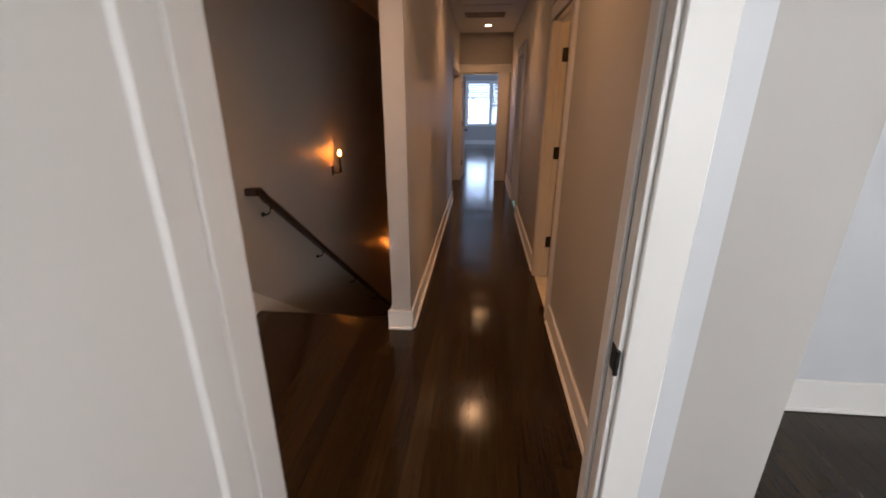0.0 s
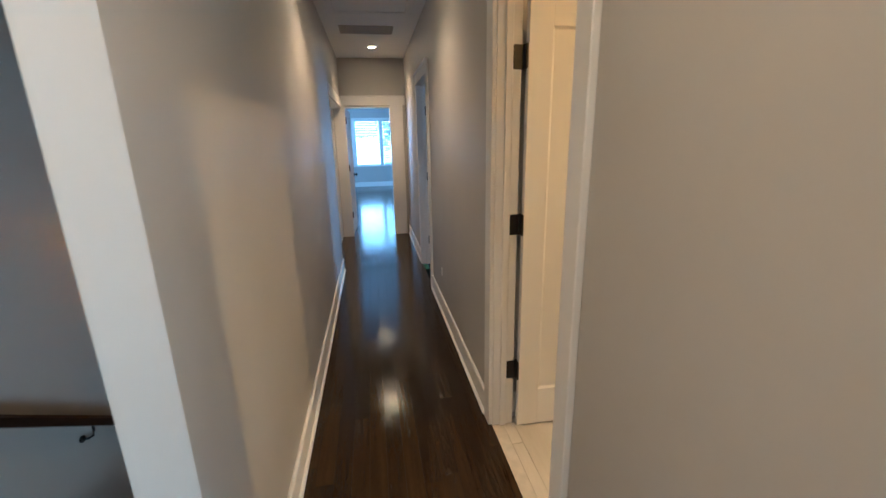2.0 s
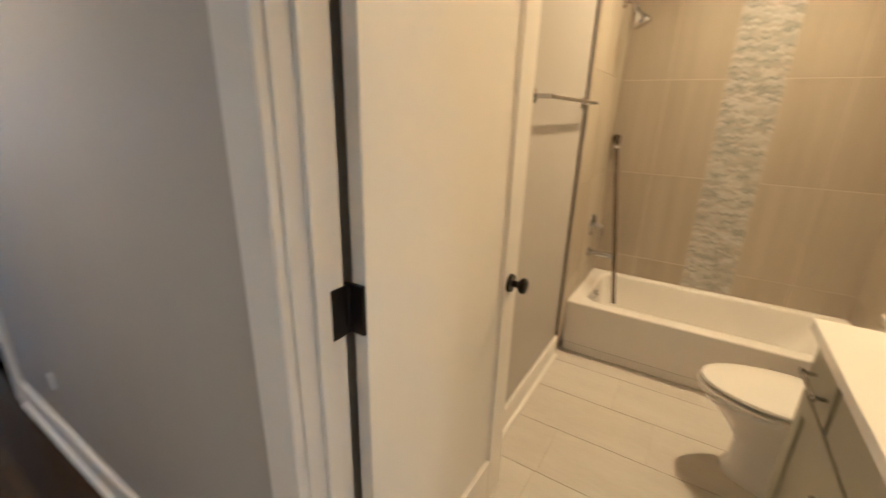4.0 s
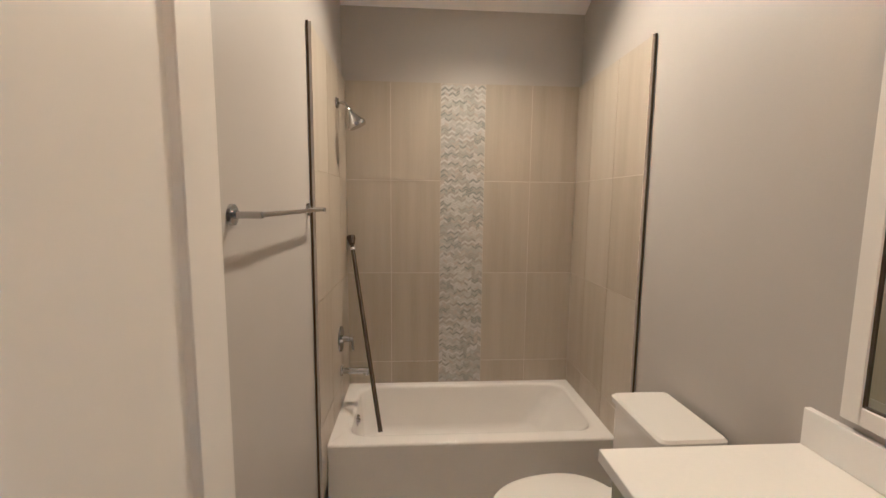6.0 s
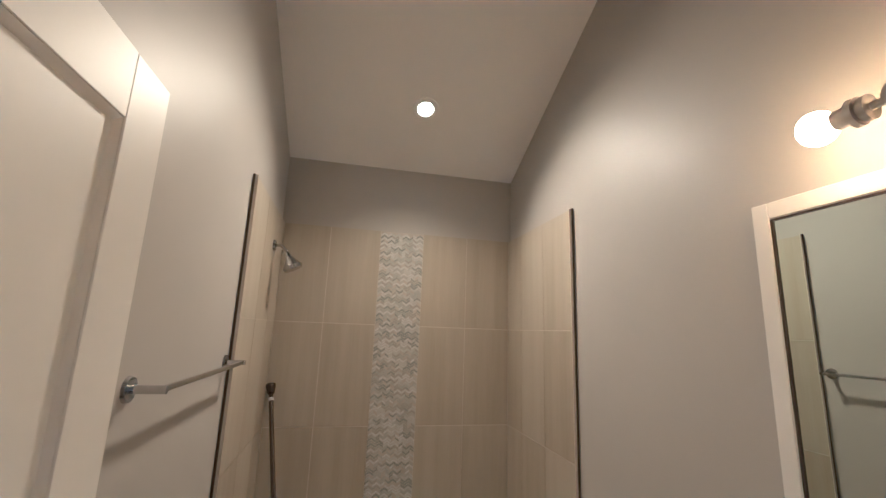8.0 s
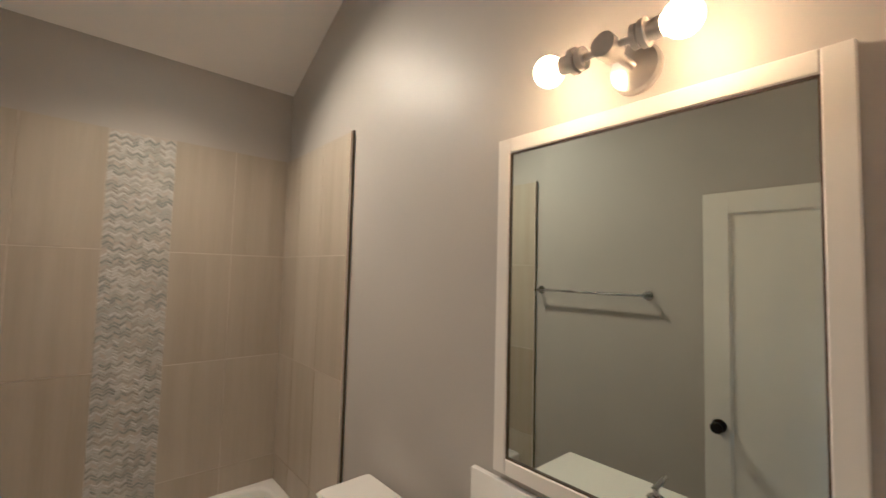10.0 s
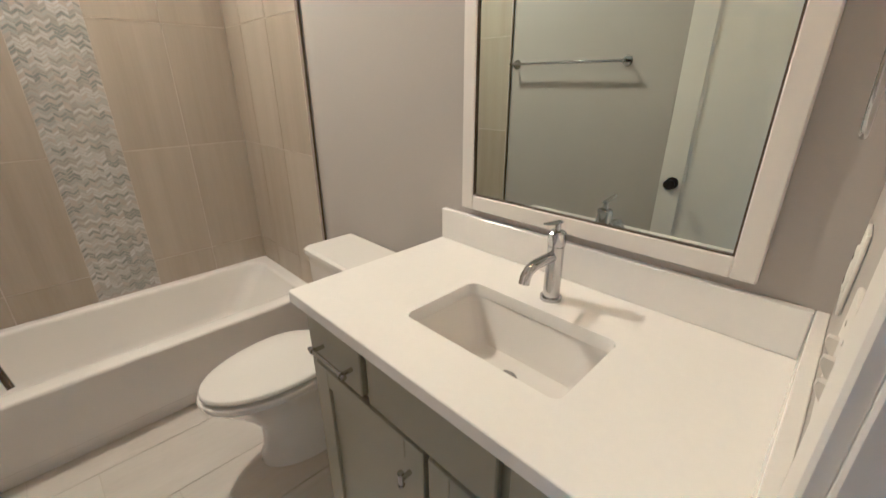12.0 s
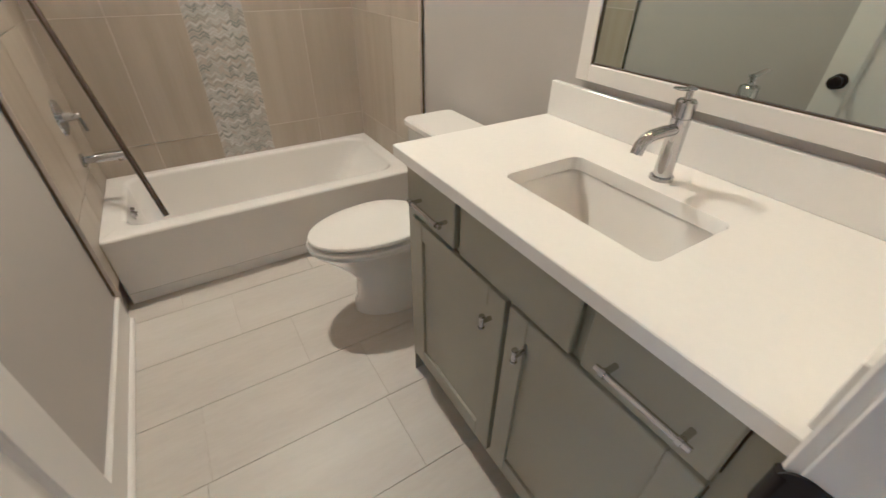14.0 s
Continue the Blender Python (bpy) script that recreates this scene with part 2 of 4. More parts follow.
# ---- large structure ----
for name, a, label in (("wall_hall_right_south", (0, 0.11, -1.6, -0.772, 0, HC), "grey painted hall wall beside the bathroom door"),
                       ("wall_hall_right_bath_header", (0, 0.11, -0.772, 0.02, 2.11, HC), "grey wall over the bathroom door"),
                       ("wall_hall_right_middle", (0, 0.11, 0.02, 2.25, 0, HC), "grey painted hall wall between two doorways"),
                       ("wall_hall_right_bedroom_header", (0, 0.11, 2.25, 3.09, 2.12, HC), "grey wall over the side bedroom door"),
                       ("wall_hall_right_north", (0, 0.11, 3.09, 4.88, 0, HC), "grey painted wall near the hall end"),
                       ("wall_hall_right_start", (0, 0.245, -2.65, -1.6, 0, HC), "grey painted wall beside the first doorway")):
    solid(name, box(B(), *a), M_WALL, label, "wall")
bm = B()
box(bm, -1.112, -0.980, -1.03, 3.06, -2.75, HC)
box(bm, -1.112, -0.980, 3.06, 4.88, 2.0, HC)
box(bm, -1.24, -0.980, 3.06, 4.88, -2.75, -0.15)
solid("wall_hall_left", bm, M_WALL, "grey painted wall between hall and stairs", "wall")
bm = B()
box(bm, -2.3, -2.2, -2.65, 5.03, -2.75, HC)
box(bm, -2.2, -1.24, 4.88, 5.03, -2.75, HC)
solid("wall_stairwell", bm, M_WALL, "grey painted stairwell wall lit by sconces", "wall")
bm = B()
box(bm, -2.3, -1.205, -2.65, -2.52, -2.75, HC)
box(bm, -1.205, -0.16, -2.65, -2.52, 2.09, HC)
box(bm, -0.16, 0.0, -2.65, -2.52, 0, HC)
box(bm, -3.1, -2.3, -2.65, -2.52, 0, HC)
solid("wall_start_room", bm, M_ROOMWALL, "pale grey wall around the bedroom doorway", "wall")
# openings in the back and right walls serve two assumed, unseen windows
bm = B()
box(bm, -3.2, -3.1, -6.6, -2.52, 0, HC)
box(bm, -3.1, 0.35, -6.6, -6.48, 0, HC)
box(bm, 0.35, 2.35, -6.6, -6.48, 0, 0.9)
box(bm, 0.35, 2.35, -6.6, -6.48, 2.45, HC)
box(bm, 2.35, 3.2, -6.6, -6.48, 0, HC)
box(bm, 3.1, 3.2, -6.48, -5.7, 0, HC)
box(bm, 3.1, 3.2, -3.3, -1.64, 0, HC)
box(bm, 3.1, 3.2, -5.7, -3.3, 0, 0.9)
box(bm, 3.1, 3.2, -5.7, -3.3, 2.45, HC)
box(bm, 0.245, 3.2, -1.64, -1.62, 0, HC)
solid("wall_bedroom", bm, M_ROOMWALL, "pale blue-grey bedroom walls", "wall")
bm = B()
box(bm, -1.24, -0.935, 4.88, 5, 0, HC)
box(bm, -0.225, 0.0, 4.88, 5, 0, HC)
box(bm, -0.935, -0.225, 4.88, 5, 2.015, HC)
box(bm, -2.6, -0.980, 5.03, 5.13, 0, HC)
box(bm, 0.0, 2.0, 4.88, 5, 0, HC)
solid("wall_hall_end", bm, M_WALL, "grey wall over the doorway ending the hall", "wall")
bm = B()
box(bm, -2.7, -2.6, 5.03, 8.35, 0, HC)
box(bm, -2.7, -2.6, 10.05, 12.45, 0, HC)
# unseen opening, added for the side fill light
box(bm, -2.7, -2.6, 8.35, 10.05, 0, 0.85)
box(bm, -2.7, -2.6, 8.35, 10.05, 2.35, HC)
box(bm, 0.30, 0.42, 7.2, 12.35, 0, HC)
box(bm, 0.30, 2.0, 7.1, 7.2, 0, HC)
box(bm, 2.0, 2.1, 4.88, 7.2, 0, HC)
box(bm, -2.6, -1.13, 12.35, 12.47, 0, HC)
box(bm, -1.13, 0.22, 12.35, 12.47, 0, 0.67)
box(bm, -1.13, 0.22, 12.35, 12.47, 2.17, HC)
box(bm, 0.22, 0.30, 12.35, 12.47, 0, HC)
solid("wall_front_room", bm, M_WALL, "grey front room walls with one window", "wall")
for name, a in (("wall_bathroom_north", (0.11, 2.95, 0.075, 0.19, 0, 3.72)), ("wall_bathroom_east", (2.83, 2.95, -1.465, 0.075, 0, BC + 0.03)),
                ("wall_bathroom_south", (0.11, 2.95, -1.62, -1.465, 0, 3.72)), ("wall_bathroom_west", (0, 0.11, -1.62, 0.19, HC + 0.125, 3.72))):
    solid(name, box(B(), *a), M_WALL, "grey satin painted bathroom wall", "wall")
bm = B()
box(bm, 3.6, 3.7, 0.19, 2.2, 0, HC)
box(bm, 3.6, 3.7, 3.6, 4.88, 0, HC)
box(bm, 3.6, 3.7, 2.2, 3.6, 0, 0.85)
box(bm, 3.6, 3.7, 2.2, 3.6, 2.35, HC)
box(bm, 2.95, 3.7, 0.09, 0.19, 0, HC)
box(bm, 2.0, 3.7, 4.88, 4.98, 0, HC)
solid("wall_side_bedroom", bm, M_ROOMWALL, "pale side bedroom walls with a window", "wall")

bm = B()
box(bm, -2.3, 0.11, -2.65, 5.03, HC, HC + 0.12)
box(bm, -2.7, 2.1, 5.03, 12.47, HC, HC + 0.12)
box(bm, 0.11, 3.7, 0.19, 5.03, HC, HC + 0.12)
solid("ceiling", bm, M_CEIL, "white painted hall ceiling", "ceiling")
bm = B()
box(bm, -3.2, 3.2, -6.6, -2.65, HC, HC + 0.12)
box(bm, 0.11, 3.2, -2.65, -1.62, HC, HC + 0.12)
solid("ceiling_bedroom", bm, M_CEIL, "white bedroom ceiling", "ceiling")
def vault(x): return BC + 0.5 * (2.83 - x)


bm = B()
loft(bm, [[(2.96, y, vault(2.96)), (1.05, y, vault(1.05)), (0.0, y, vault(1.05)), (0.0, y, vault(1.05) + 0.1), (1.05, y, vault(1.05) + 0.1), (2.96, y, vault(2.96) + 0.1)] for y in (-1.6, 0.17)])
solid("ceiling_bathroom", bm, M_CEIL, "white painted sloped bathroom ceiling", "ceiling")

bm = B()
box(bm, -3.2, 3.2, -6.6, -2.52, -0.15, -0.006)
box(bm, 0.0, 3.2, -2.52, -1.62, -0.15, -0.006)
box(bm, -2.2, 0.0, -2.52, -0.90, -0.15, -0.006)
box(bm, -0.980, 0.0, -0.90, 5.03, -0.15, -0.006)
box(bm, -1.24, -0.980, 3.06, 5.03, -0.15, -0.006)
box(bm, -1.112, -0.980, -1.03, -0.90, -0.15, -0.006)
box(bm, -2.7, 2.1, 5.03, 12.47, -0.15, -0.006)
box(bm, 0.11, 3.7, 0.19, 5.03, -0.15, -0.006)
box(bm, -2.3, -1.13, -0.62, 5.03, -2.8, -2.70)
floor = solid("floor", bm, M_SUB, "dark glossy stained oak strip floor", "floor")
bath_floor = solid("floor_bathroom", box(B(), 0.0, 2.95, -1.62, 0.19, -0.15, -0.0035), M_FGROUT, "cream rectangular floor tiles with thin grout", "floor")


# ---- trim ----
def run_box(bm, axis, fix, a, b, off0, off1, z0, z1, bev=0.0):
    """A bar along a wall: axis 'y' runs along y at x = fix, with offsets off the wall."""
    if axis == "y":
        box(bm, fix + off0, fix + off1, a, b, z0, z1, bev)
    else:
        box(bm, a, b, fix + off0, fix + off1, z0, z1, bev)


def baseboard(axis, fix, a, b, s, h=0.15, z=0.0):
    bm = B()
    run_box(bm, axis, fix, a, b, 0.0005 * s, 0.014 * s, z, z + h - 0.022)
    run_box(bm, axis, fix, a, b, 0.0005 * s, 0.019 * s, z + h - 0.024, z + h, 0.006)
    run_box(bm, axis, fix, a, b, 0.0005 * s, 0.030 * s, z, z + 0.020, 0.007)
    return solid("baseboard", bm, M_TRIM, "white painted baseboard with shoe moulding", "baseboard")


baseboard("y", 0, -2.50, -0.852, -1)
baseboard("y", 0, 0.09, 2.178, -1)
baseboard("y", 0, 3.17, 4.86, -1)
baseboard("y", -0.980, -1.03, 3.045, 1)
baseboard("x", -1.03, -1.14, -0.972, -1)
baseboard("y", -1.112, -1.03, -0.90, -1)
baseboard("y", -2.2, -2.5, -0.93, 1)
baseboard("x", -1.64, 0.26, 3.1, -1, 0.188)
baseboard("y", 0.245, -2.65, -1.64, 1, 0.188)
baseboard("x", 0.075, 0.13, 1.985, -1, 0.145)
baseboard("y", -2.6, 5.18, 12.35, 1)
baseboard("x", 12.35, -2.6, 0.3, -1)
baseboard("y", 0.30, 7.2, 12.35, -1)
# sloping skirt along the stair
bm = B()
SL = 0.728
for s0, s1, w in ((0.0, 0.44, 0.014), (0.425, 0.45, 0.02)):
    lo, hi = -0.30 + s0, -0.30 + s1
    loft(bm, [[(-2.1995, y, z0 - SL * (y + 0.88)) for y, z0 in ((-0.93, lo), (2.6, lo), (2.6, hi), (-0.93, hi))],
              [(-2.1995 + w, y, z0 - SL * (y + 0.88)) for y, z0 in ((-0.93, lo), (2.6, lo), (2.6, hi), (-0.93, hi))]])
solid("trim_stair_skirt", bm, M_TRIM, "white sloping skirt board beside the stairs", "trim")


def door_trim(name, x, side, y0, y1, top, wall, label):
    """Casing, jambs and stops of a doorway in a wall that runs along y. side: the way the casing faces."""
    t = thing(name, (x, (y0 + y1) / 2, 0), label, "door frame", kind="structure")
    for a, b in ((y0 - 0.098, y0 - 0.006), (y1 + 0.006, y1 + 0.098)):
        bm = B()
        box(bm, x, x + side * 0.021, a, b, 0, top + 0.006, 0.003)
        if a < y0 - 0.05:
            box(bm, x, x + side * 0.025, a - 0.002, a + 0.016, 0.0, top + 0.0045, 0.003)
        part("casing", bm, M_TRIM, t)
    bm = B()
    box(bm, x, x + side * 0.02, y0 - 0.10, y1 + 0.10, top + 0.006, top + 0.115, 0.003)
    box(bm, x, x + side * 0.034, y0 - 0.115, y1 + 0.115, top + 0.115, top + 0.138, 0.006)
    box(bm, x, x + side * 0.026, y0 - 0.10, y1 + 0.10, top + 0.006, top + 0.02, 0.003)
    part("head_casing", bm, M_TRIM, t)
    xa, xb = sorted((x + side * 0.001, wall))
    for a, b, st in ((y0 - 0.02, y0, 1), (y1, y1 + 0.02, -1)):
        bm = B()
        box(bm, xa, xb, a, b, 0, top + 0.02, 0.002)
        part("jamb", bm, M_TRIM, t)
        bm = B()
        e = b if st > 0 else a
        box(bm, xa + 0.038, xb - 0.042, e, e + st * 0.012, 0, top, 0.003)
        part("stop", bm, M_TRIM, t)
    bm = B()
    box(bm, xa, xb, y0, y1, top, top + 0.02, 0.002)
    box(bm, xa + 0.038, xb - 0.042, y0 + 0.012, y1 - 0.012, top - 0.012, top)
    part("head_jamb", bm, M_TRIM, t)
    return t


bath_frame = door_trim("door_frame_bathroom", 0.0, -1, -0.752, 0.0, 2.09, 0.112, "white casing and stepped jamb of the bathroom doorway")
side_frame = door_trim("door_frame_bedroom", 0.0, -1, 2.27, 3.07, 2.10, 0.112, "white casing and jamb of the side bedroom doorway")
bm = B()
box(bm, 0.11, 0.124, -0.850, -0.758, 0, 2.09, 0.003)
part("casing", bm, M_TRIM, bath_frame)
# strike plates
def strike(parent, bmx):
    return part("strike_plate", bmx, M_BLACK, parent, "black rounded strike plate")


bm = B()
loft(bm, [rrect(0.066, 0.122, 0.94, 1.02, 0, 0.020, 6), rrect(0.066, 0.122, 0.94, 1.02, 0.003, 0.020, 6)])
bmesh.ops.transform(bm, matrix=Matrix(((1, 0, 0, 0), (0, 0, 1, -0.752), (0, 1, 0, 0), (0, 0, 0, 1))), verts=bm.verts)
cyl(bm, (0.119, -0.756, 0.955), (0.119, -0.756, 1.005), 0.008, seg=14)
strike(bath_frame, bm)

# doorway of the start room, wall runs along x
st = thing("door_frame_start", (-0.62, -2.58, 0), "white casing and jamb of the start room doorway", "door frame", kind="structure")
for a, b in ((-0.16, -0.18), (-1.185, -1.205)):
    part("jamb", box(B(), a, b, -2.652, -2.518, 0, 2.08, 0.002), M_TRIM, st)
part("stop", box(B(), -0.18, -0.192, -2.606, -2.55, 0, 2.07, 0.003), M_TRIM, st)
part("head_jamb", box(B(), -1.205, -0.16, -2.652, -2.518, 2.07, 2.09, 0.002), M_TRIM, st)
for a, b, y, s in ((-0.166, -0.068, -2.65, -1), (-0.166, -0.07, -2.52, 1), (-1.199, -1.295, -2.52, 1), (-1.199, -1.295, -2.65, -1)):
    bm = B()
    box(bm, a, b, y, y + s * 0.018, 0, 2.076, 0.003)
    part("casing", bm, M_TRIM, st)
for y, s in ((-2.65, -1), (-2.52, 1)):
    part("head_casing", box(B(), -1.295, -0.06, y, y + s * 0.02, 2.078, 2.19, 0.003), M_TRIM, st)
bm = B()
box(bm, -0.1815, -0.179, -2.655, -2.612, 0.875, 0.945, 0.001)
cyl(bm, (-0.180, -2.656, 0.875), (-0.180, -2.656, 0.945), 0.006, seg=12)
strike(st, bm)

# end doorway
en = thing("door_frame_end", (-0.52, 4.88, 0), "white wide header and casing at the hall end", "door frame", kind="structure")
bm = B()
box(bm, -0.979, -0.001, 4.88, 4.858, 2.03, 2.15, 0.003)
box(bm, -0.979, -0.001, 4.88, 4.848, 2.15, 2.17, 0.005)
part("head_casing", bm, M_TRIM, en)
part("casing", box(B(), -1.084, -0.922, 4.88, 4.862, 0, 2.03, 0.003), M_TRIM, en)
part("casing", box(B(), -0.24, -0.04, 4.88, 4.862, 0, 2.03, 0.003), M_TRIM, en)
part("jamb", box(B(), -0.935, -0.917, 4.861, 5.004, 0, 2.015, 0.002), M_TRIM, en)
part("jamb", box(B(), -0.225, -0.243, 4.861, 5.004, 0, 2.015, 0.002), M_TRIM, en)
part("head_jamb", box(B(), -0.917, -0.243, 4.861, 5.004, 1.997, 2.015, 0.002), M_TRIM, en)


def door_leaf(name, hinge, angle, w, h, side, label, knob_z=0.94, hinges=(0.33, 1.11, 1.85), thick=0.035, hinge_side=1):
    """A one-panel shaker door. Local: x along the leaf from the hinge, y 0 to side * thick, z up."""
    t = thing(name, (hinge[0], hinge[1], 0.012), label, "door", kind="structure")
    t.rotation_euler = (0, 0, radians(angle))
    a, b = sorted((0.0, side * thick))
    S, R0, R1 = 0.11, 0.21, 0.105
    part("stile", box(B(), 0.002, S, a, b, 0, h, 0.002), M_TRIM, t, local=True)
    part("stile", box(B(), w - S, w, a, b, 0, h, 0.002), M_TRIM, t, local=True)
    part("rail", box(B(), S, w - S, a, b, 0, R0, 0.001), M_TRIM, t, local=True)
    part("rail", box(B(), S, w - S, a, b, h - R1, h, 0.001), M_TRIM, t, local=True)
    bm = B()
    box(bm, S, w - S, a + 0.011, b - 0.011, R0, h - R1)
    for s in (0, 1):
        # sloped sticking round the panel
        yo, yi = (a + 0.003, a + 0.011) if s == 0 else (b - 0.003, b - 0.011)
        o = [(S, yo, R0), (w - S, yo, R0), (w - S, yo, h - R1), (S, yo, h - R1)]
        i = [(S + 0.010, yi, R0 + 0.010), (w - S - 0.010, yi, R0 + 0.010), (w - S - 0.010, yi, h - R1 - 0.010), (S + 0.010, yi, h - R1 - 0.010)]
        loft(bm, [o, i], False, False)
    part("panel", bm, M_TRIM, t, local=True)
    if knob_z:
        k = B()
        for s, y in ((-1, a), (1, b)):
            cyl(k, (w - 0.062, y, knob_z - 0.012), (w - 0.062, y + s * 0.010, knob_z - 0.012), 0.032, 0.030, seg=28)
            cyl(k, (w - 0.062, y + s * 0.008, knob_z - 0.012), (w - 0.062, y + s * 0.04, knob_z - 0.012), 0.011, seg=16)
            loft(k, [[(w - 0.062 + r * math.cos(q), y + s * d, knob_z - 0.012 + r * math.sin(q)) for q in [2 * math.pi * j / 24 for j in range(24)]]
                     for d, r in ((0.032, 0.012), (0.037, 0.022), (0.044, 0.027), (0.052, 0.027), (0.058, 0.022), (0.060, 0.012))])
        part("knob", k, M_BLACK, t, "matte black round knob", local=True)
    hy = 0.0 if hinge_side > 0 else side * thick
    for z in hinges:
        k = B()
        cyl(k, (-0.005, hy + 0.004, z - 0.055), (-0.005, hy + 0.004, z + 0.045), 0.0075, seg=14)
        box(k, -0.006, 0.0015, hy - 0.034 if side < 0 else hy, hy if side < 0 else hy + 0.034, z - 0.055, z + 0.045)
        part("hinge", k, M_BLACK, t, "black barrel hinge", local=True)
    return t


bath_door = door_leaf("door_bathroom", (0.127, -0.003), -0.7, 0.75, 2.065, -1, "open white one-panel door with black knob and hinges")
# hinge leaves on the bathroom jamb
for z in (0.34, 1.12, 1.862):
    bm = B()
    loft(bm, [rrect(0.068, 0.122, z - 0.055, z + 0.045, 0, 0.012, 4), rrect(0.068, 0.122, z - 0.055, z + 0.045, 0.003, 0.012, 4)])
    bmesh.ops.transform(bm, matrix=Matrix(((1, 0, 0, 0), (0, 0, -1, 0.0), (0, 1, 0, 0), (0, 0, 0, 1))), verts=bm.verts)
    part("hinge_leaf", bm, M_BLACK, bath_frame, "black rounded hinge leaf")
for z in (0.31, 1.09, 1.83):
    part("hinge_leaf", box(B(), 0.075, 0.118, 3.0665, 3.071, z - 0.05, z + 0.05, 0.001), M_BLACK, side_frame, "black hinge leaf")
start_door = door_leaf("door_start", (-1.215, -2.672), -91, 0.84, 2.05, 1, "white one-panel bedroom door standing open into the room", hinges=())
end_door = door_leaf("door_end", (-0.927, 5.015), 86, 0.665, 1.985, 1, "open white door beyond the hall end")
side_door = door_leaf("door_side_bedroom", (0.127, 3.067), -3, 0.76, 2.04, -1, "open white side bedroom door")
for z in (0.36, 1.10, 1.815):
    bm = B()
    box(bm, -0.9165, -0.912, 4.862, 4.905, z - 0.05, z + 0.045, 0.001)
    cyl(bm, (-0.909, 4.862, z - 0.052), (-0.909, 4.862, z + 0.047), 0.0085, seg=14)
    part("hinge_leaf", bm, M_BLACK, en, "black hinge leaf")

# closet opening in the hall's left wall with a pair of closed doors
cl = thing("door_frame_closet", (-0.980, 3.97, 0), "white head board and jamb of the closet opening", "door frame", kind="structure")
bm = B()
box(bm, -0.980, -0.966, 2.99, 4.847, 2.0, 2.13, 0.003)
part("head_casing", bm, M_TRIM, cl)
part("jamb", box(B(), -1.112, -0.985, 3.061, 3.079, 0, 2.0, 0.002), M_TRIM, cl)
part("head_jamb", box(B(), -1.112, -0.985, 3.079, 4.86, 1.985, 2.0, 0.002), M_TRIM, cl)
for y in (3.083, 3.972):
    door_leaf("door_closet", (-1.088, y), 90, 0.886, 1.965, 1, "closed white one-panel closet door", knob_z=None, hinges=())

# ---- stairs ----
stairs = thing("staircase", (-1.64, -0.9, 0), "dark oak stairs going down between grey walls", "stairs", kind="structure")
part("landing_nosing", box(B(), -2.185, -1.113, -0.905, -0.865, -0.03, 0.0, 0.008, 2), M_OAK, stairs)
for k in range(14):
    y, z = -0.885 + 0.254 * k, -0.185 * (k + 1)
    part("riser", box(B(), -2.185, -1.113, y, y + 0.018, z, z + 0.185 - (0.0 if k else 0.03)), M_OAK, stairs)
    part("tread", box(B(), -2.185, -1.113, y + 0.018, y + 0.254 + 0.025, z - 0.03, z, 0.006), M_OAK, stairs)

# ---- hall things ----
rail = thing("handrail", (-2.1, 0.9, -0.3), "dark wooden wall handrail on iron brackets", "handrail")
RS = -0.75
def rail_at(y): return 0.885 + RS * (y + 0.72)
bm = B()
sec = [(-0.022, -0.024), (0.022, -0.024), (0.027, -0.006), (0.027, 0.012), (0.018, 0.026), (-0.018, 0.026), (-0.027, 0.012), (-0.027, -0.006)]
loops = []
for y, z in ((-0.775, 0.908), (-0.72, 0.902), (-0.66, rail_at(-0.66)), (3.4, rail_at(3.4))):
    loops.append([(-2.13 + a, y + (b * 0.59 if y > -0.72 else 0), z + b * (0.81 if y > -0.72 else 1)) for a, b in sec])
loft(bm, loops)
part("rail", bm, M_RAIL, rail)
part("rail_return", box(B(), -2.199, -2.103, -0.805, -0.755, 0.878, 0.932, 0.008, 2), M_RAIL, rail)
for y in (-0.60, 0.33, 1.3, 2.3):
    bm = B()
    z = rail_at(y) - 0.03
    tube(bm, [(-2.197, y, z - 0.075), (-2.165, y, z - 0.075), (-2.14, y, z - 0.06), (-2.13, y, z - 0.03), (-2.13, y, z + 0.006)], 0.006)
    cyl(bm, (-2.1995, y, z - 0.075), (-2.191, y, z - 0.075), 0.019, seg=20)
    part("bracket", bm, M_BLACK, rail, "black curved metal bracket")


def sconce(y, z):
    t = thing("wall_sconce", (-2.2, y, z), "bronze candle wall sconce with lit warm bulb", "sconce", "stairwell sconces")
    bm = B()
    box(bm, -2.1995, -2.183, y - 0.028, y + 0.028, z - 0.055, z + 0.055, 0.01, 2)
    part("backplate", bm, M_BRONZE, t)
    bm = B()
    tube(bm, [(-2.185, y, z - 0.01), (-2.145, y, z - 0.028), (-2.11, y, z - 0.02), (-2.10, y, z + 0.0)], 0.007)
    ball(bm, (-2.10, y, z - 0.004), 0.016)
    part("arm", bm, M_BRONZE, t)
    bm = B()
    cyl(bm, (-2.10, y, z + 0.008), (-2.10, y, z + 0.012), 0.026, seg=24)
    cyl(bm, (-2.10, y, z + 0.012), (-2.10, y, z + 0.165), 0.011, seg=18)
    part("candle_sleeve", bm, M_BRONZE, t)
    bm = B()
    loft(bm, [[(-2.10 + r * math.cos(q), y + r * math.sin(q), z + 0.165 + d) for q in [2 * math.pi * j / 18 for j in range(18)]]
              for d, r in ((0, 0.008), (0.012, 0.013), (0.028, 0.017), (0.044, 0.015), (0.062, 0.007), (0.074, 0.002))])
    part("bulb", bm, M_CANDLE, t, "glowing amber candle bulb")
    return t


sc = sconce(1.0, 0.775)
for y, z in ((3.6, -1.15),):
    copy_thing(sc, Matrix.Translation((-2.2, y, z)))


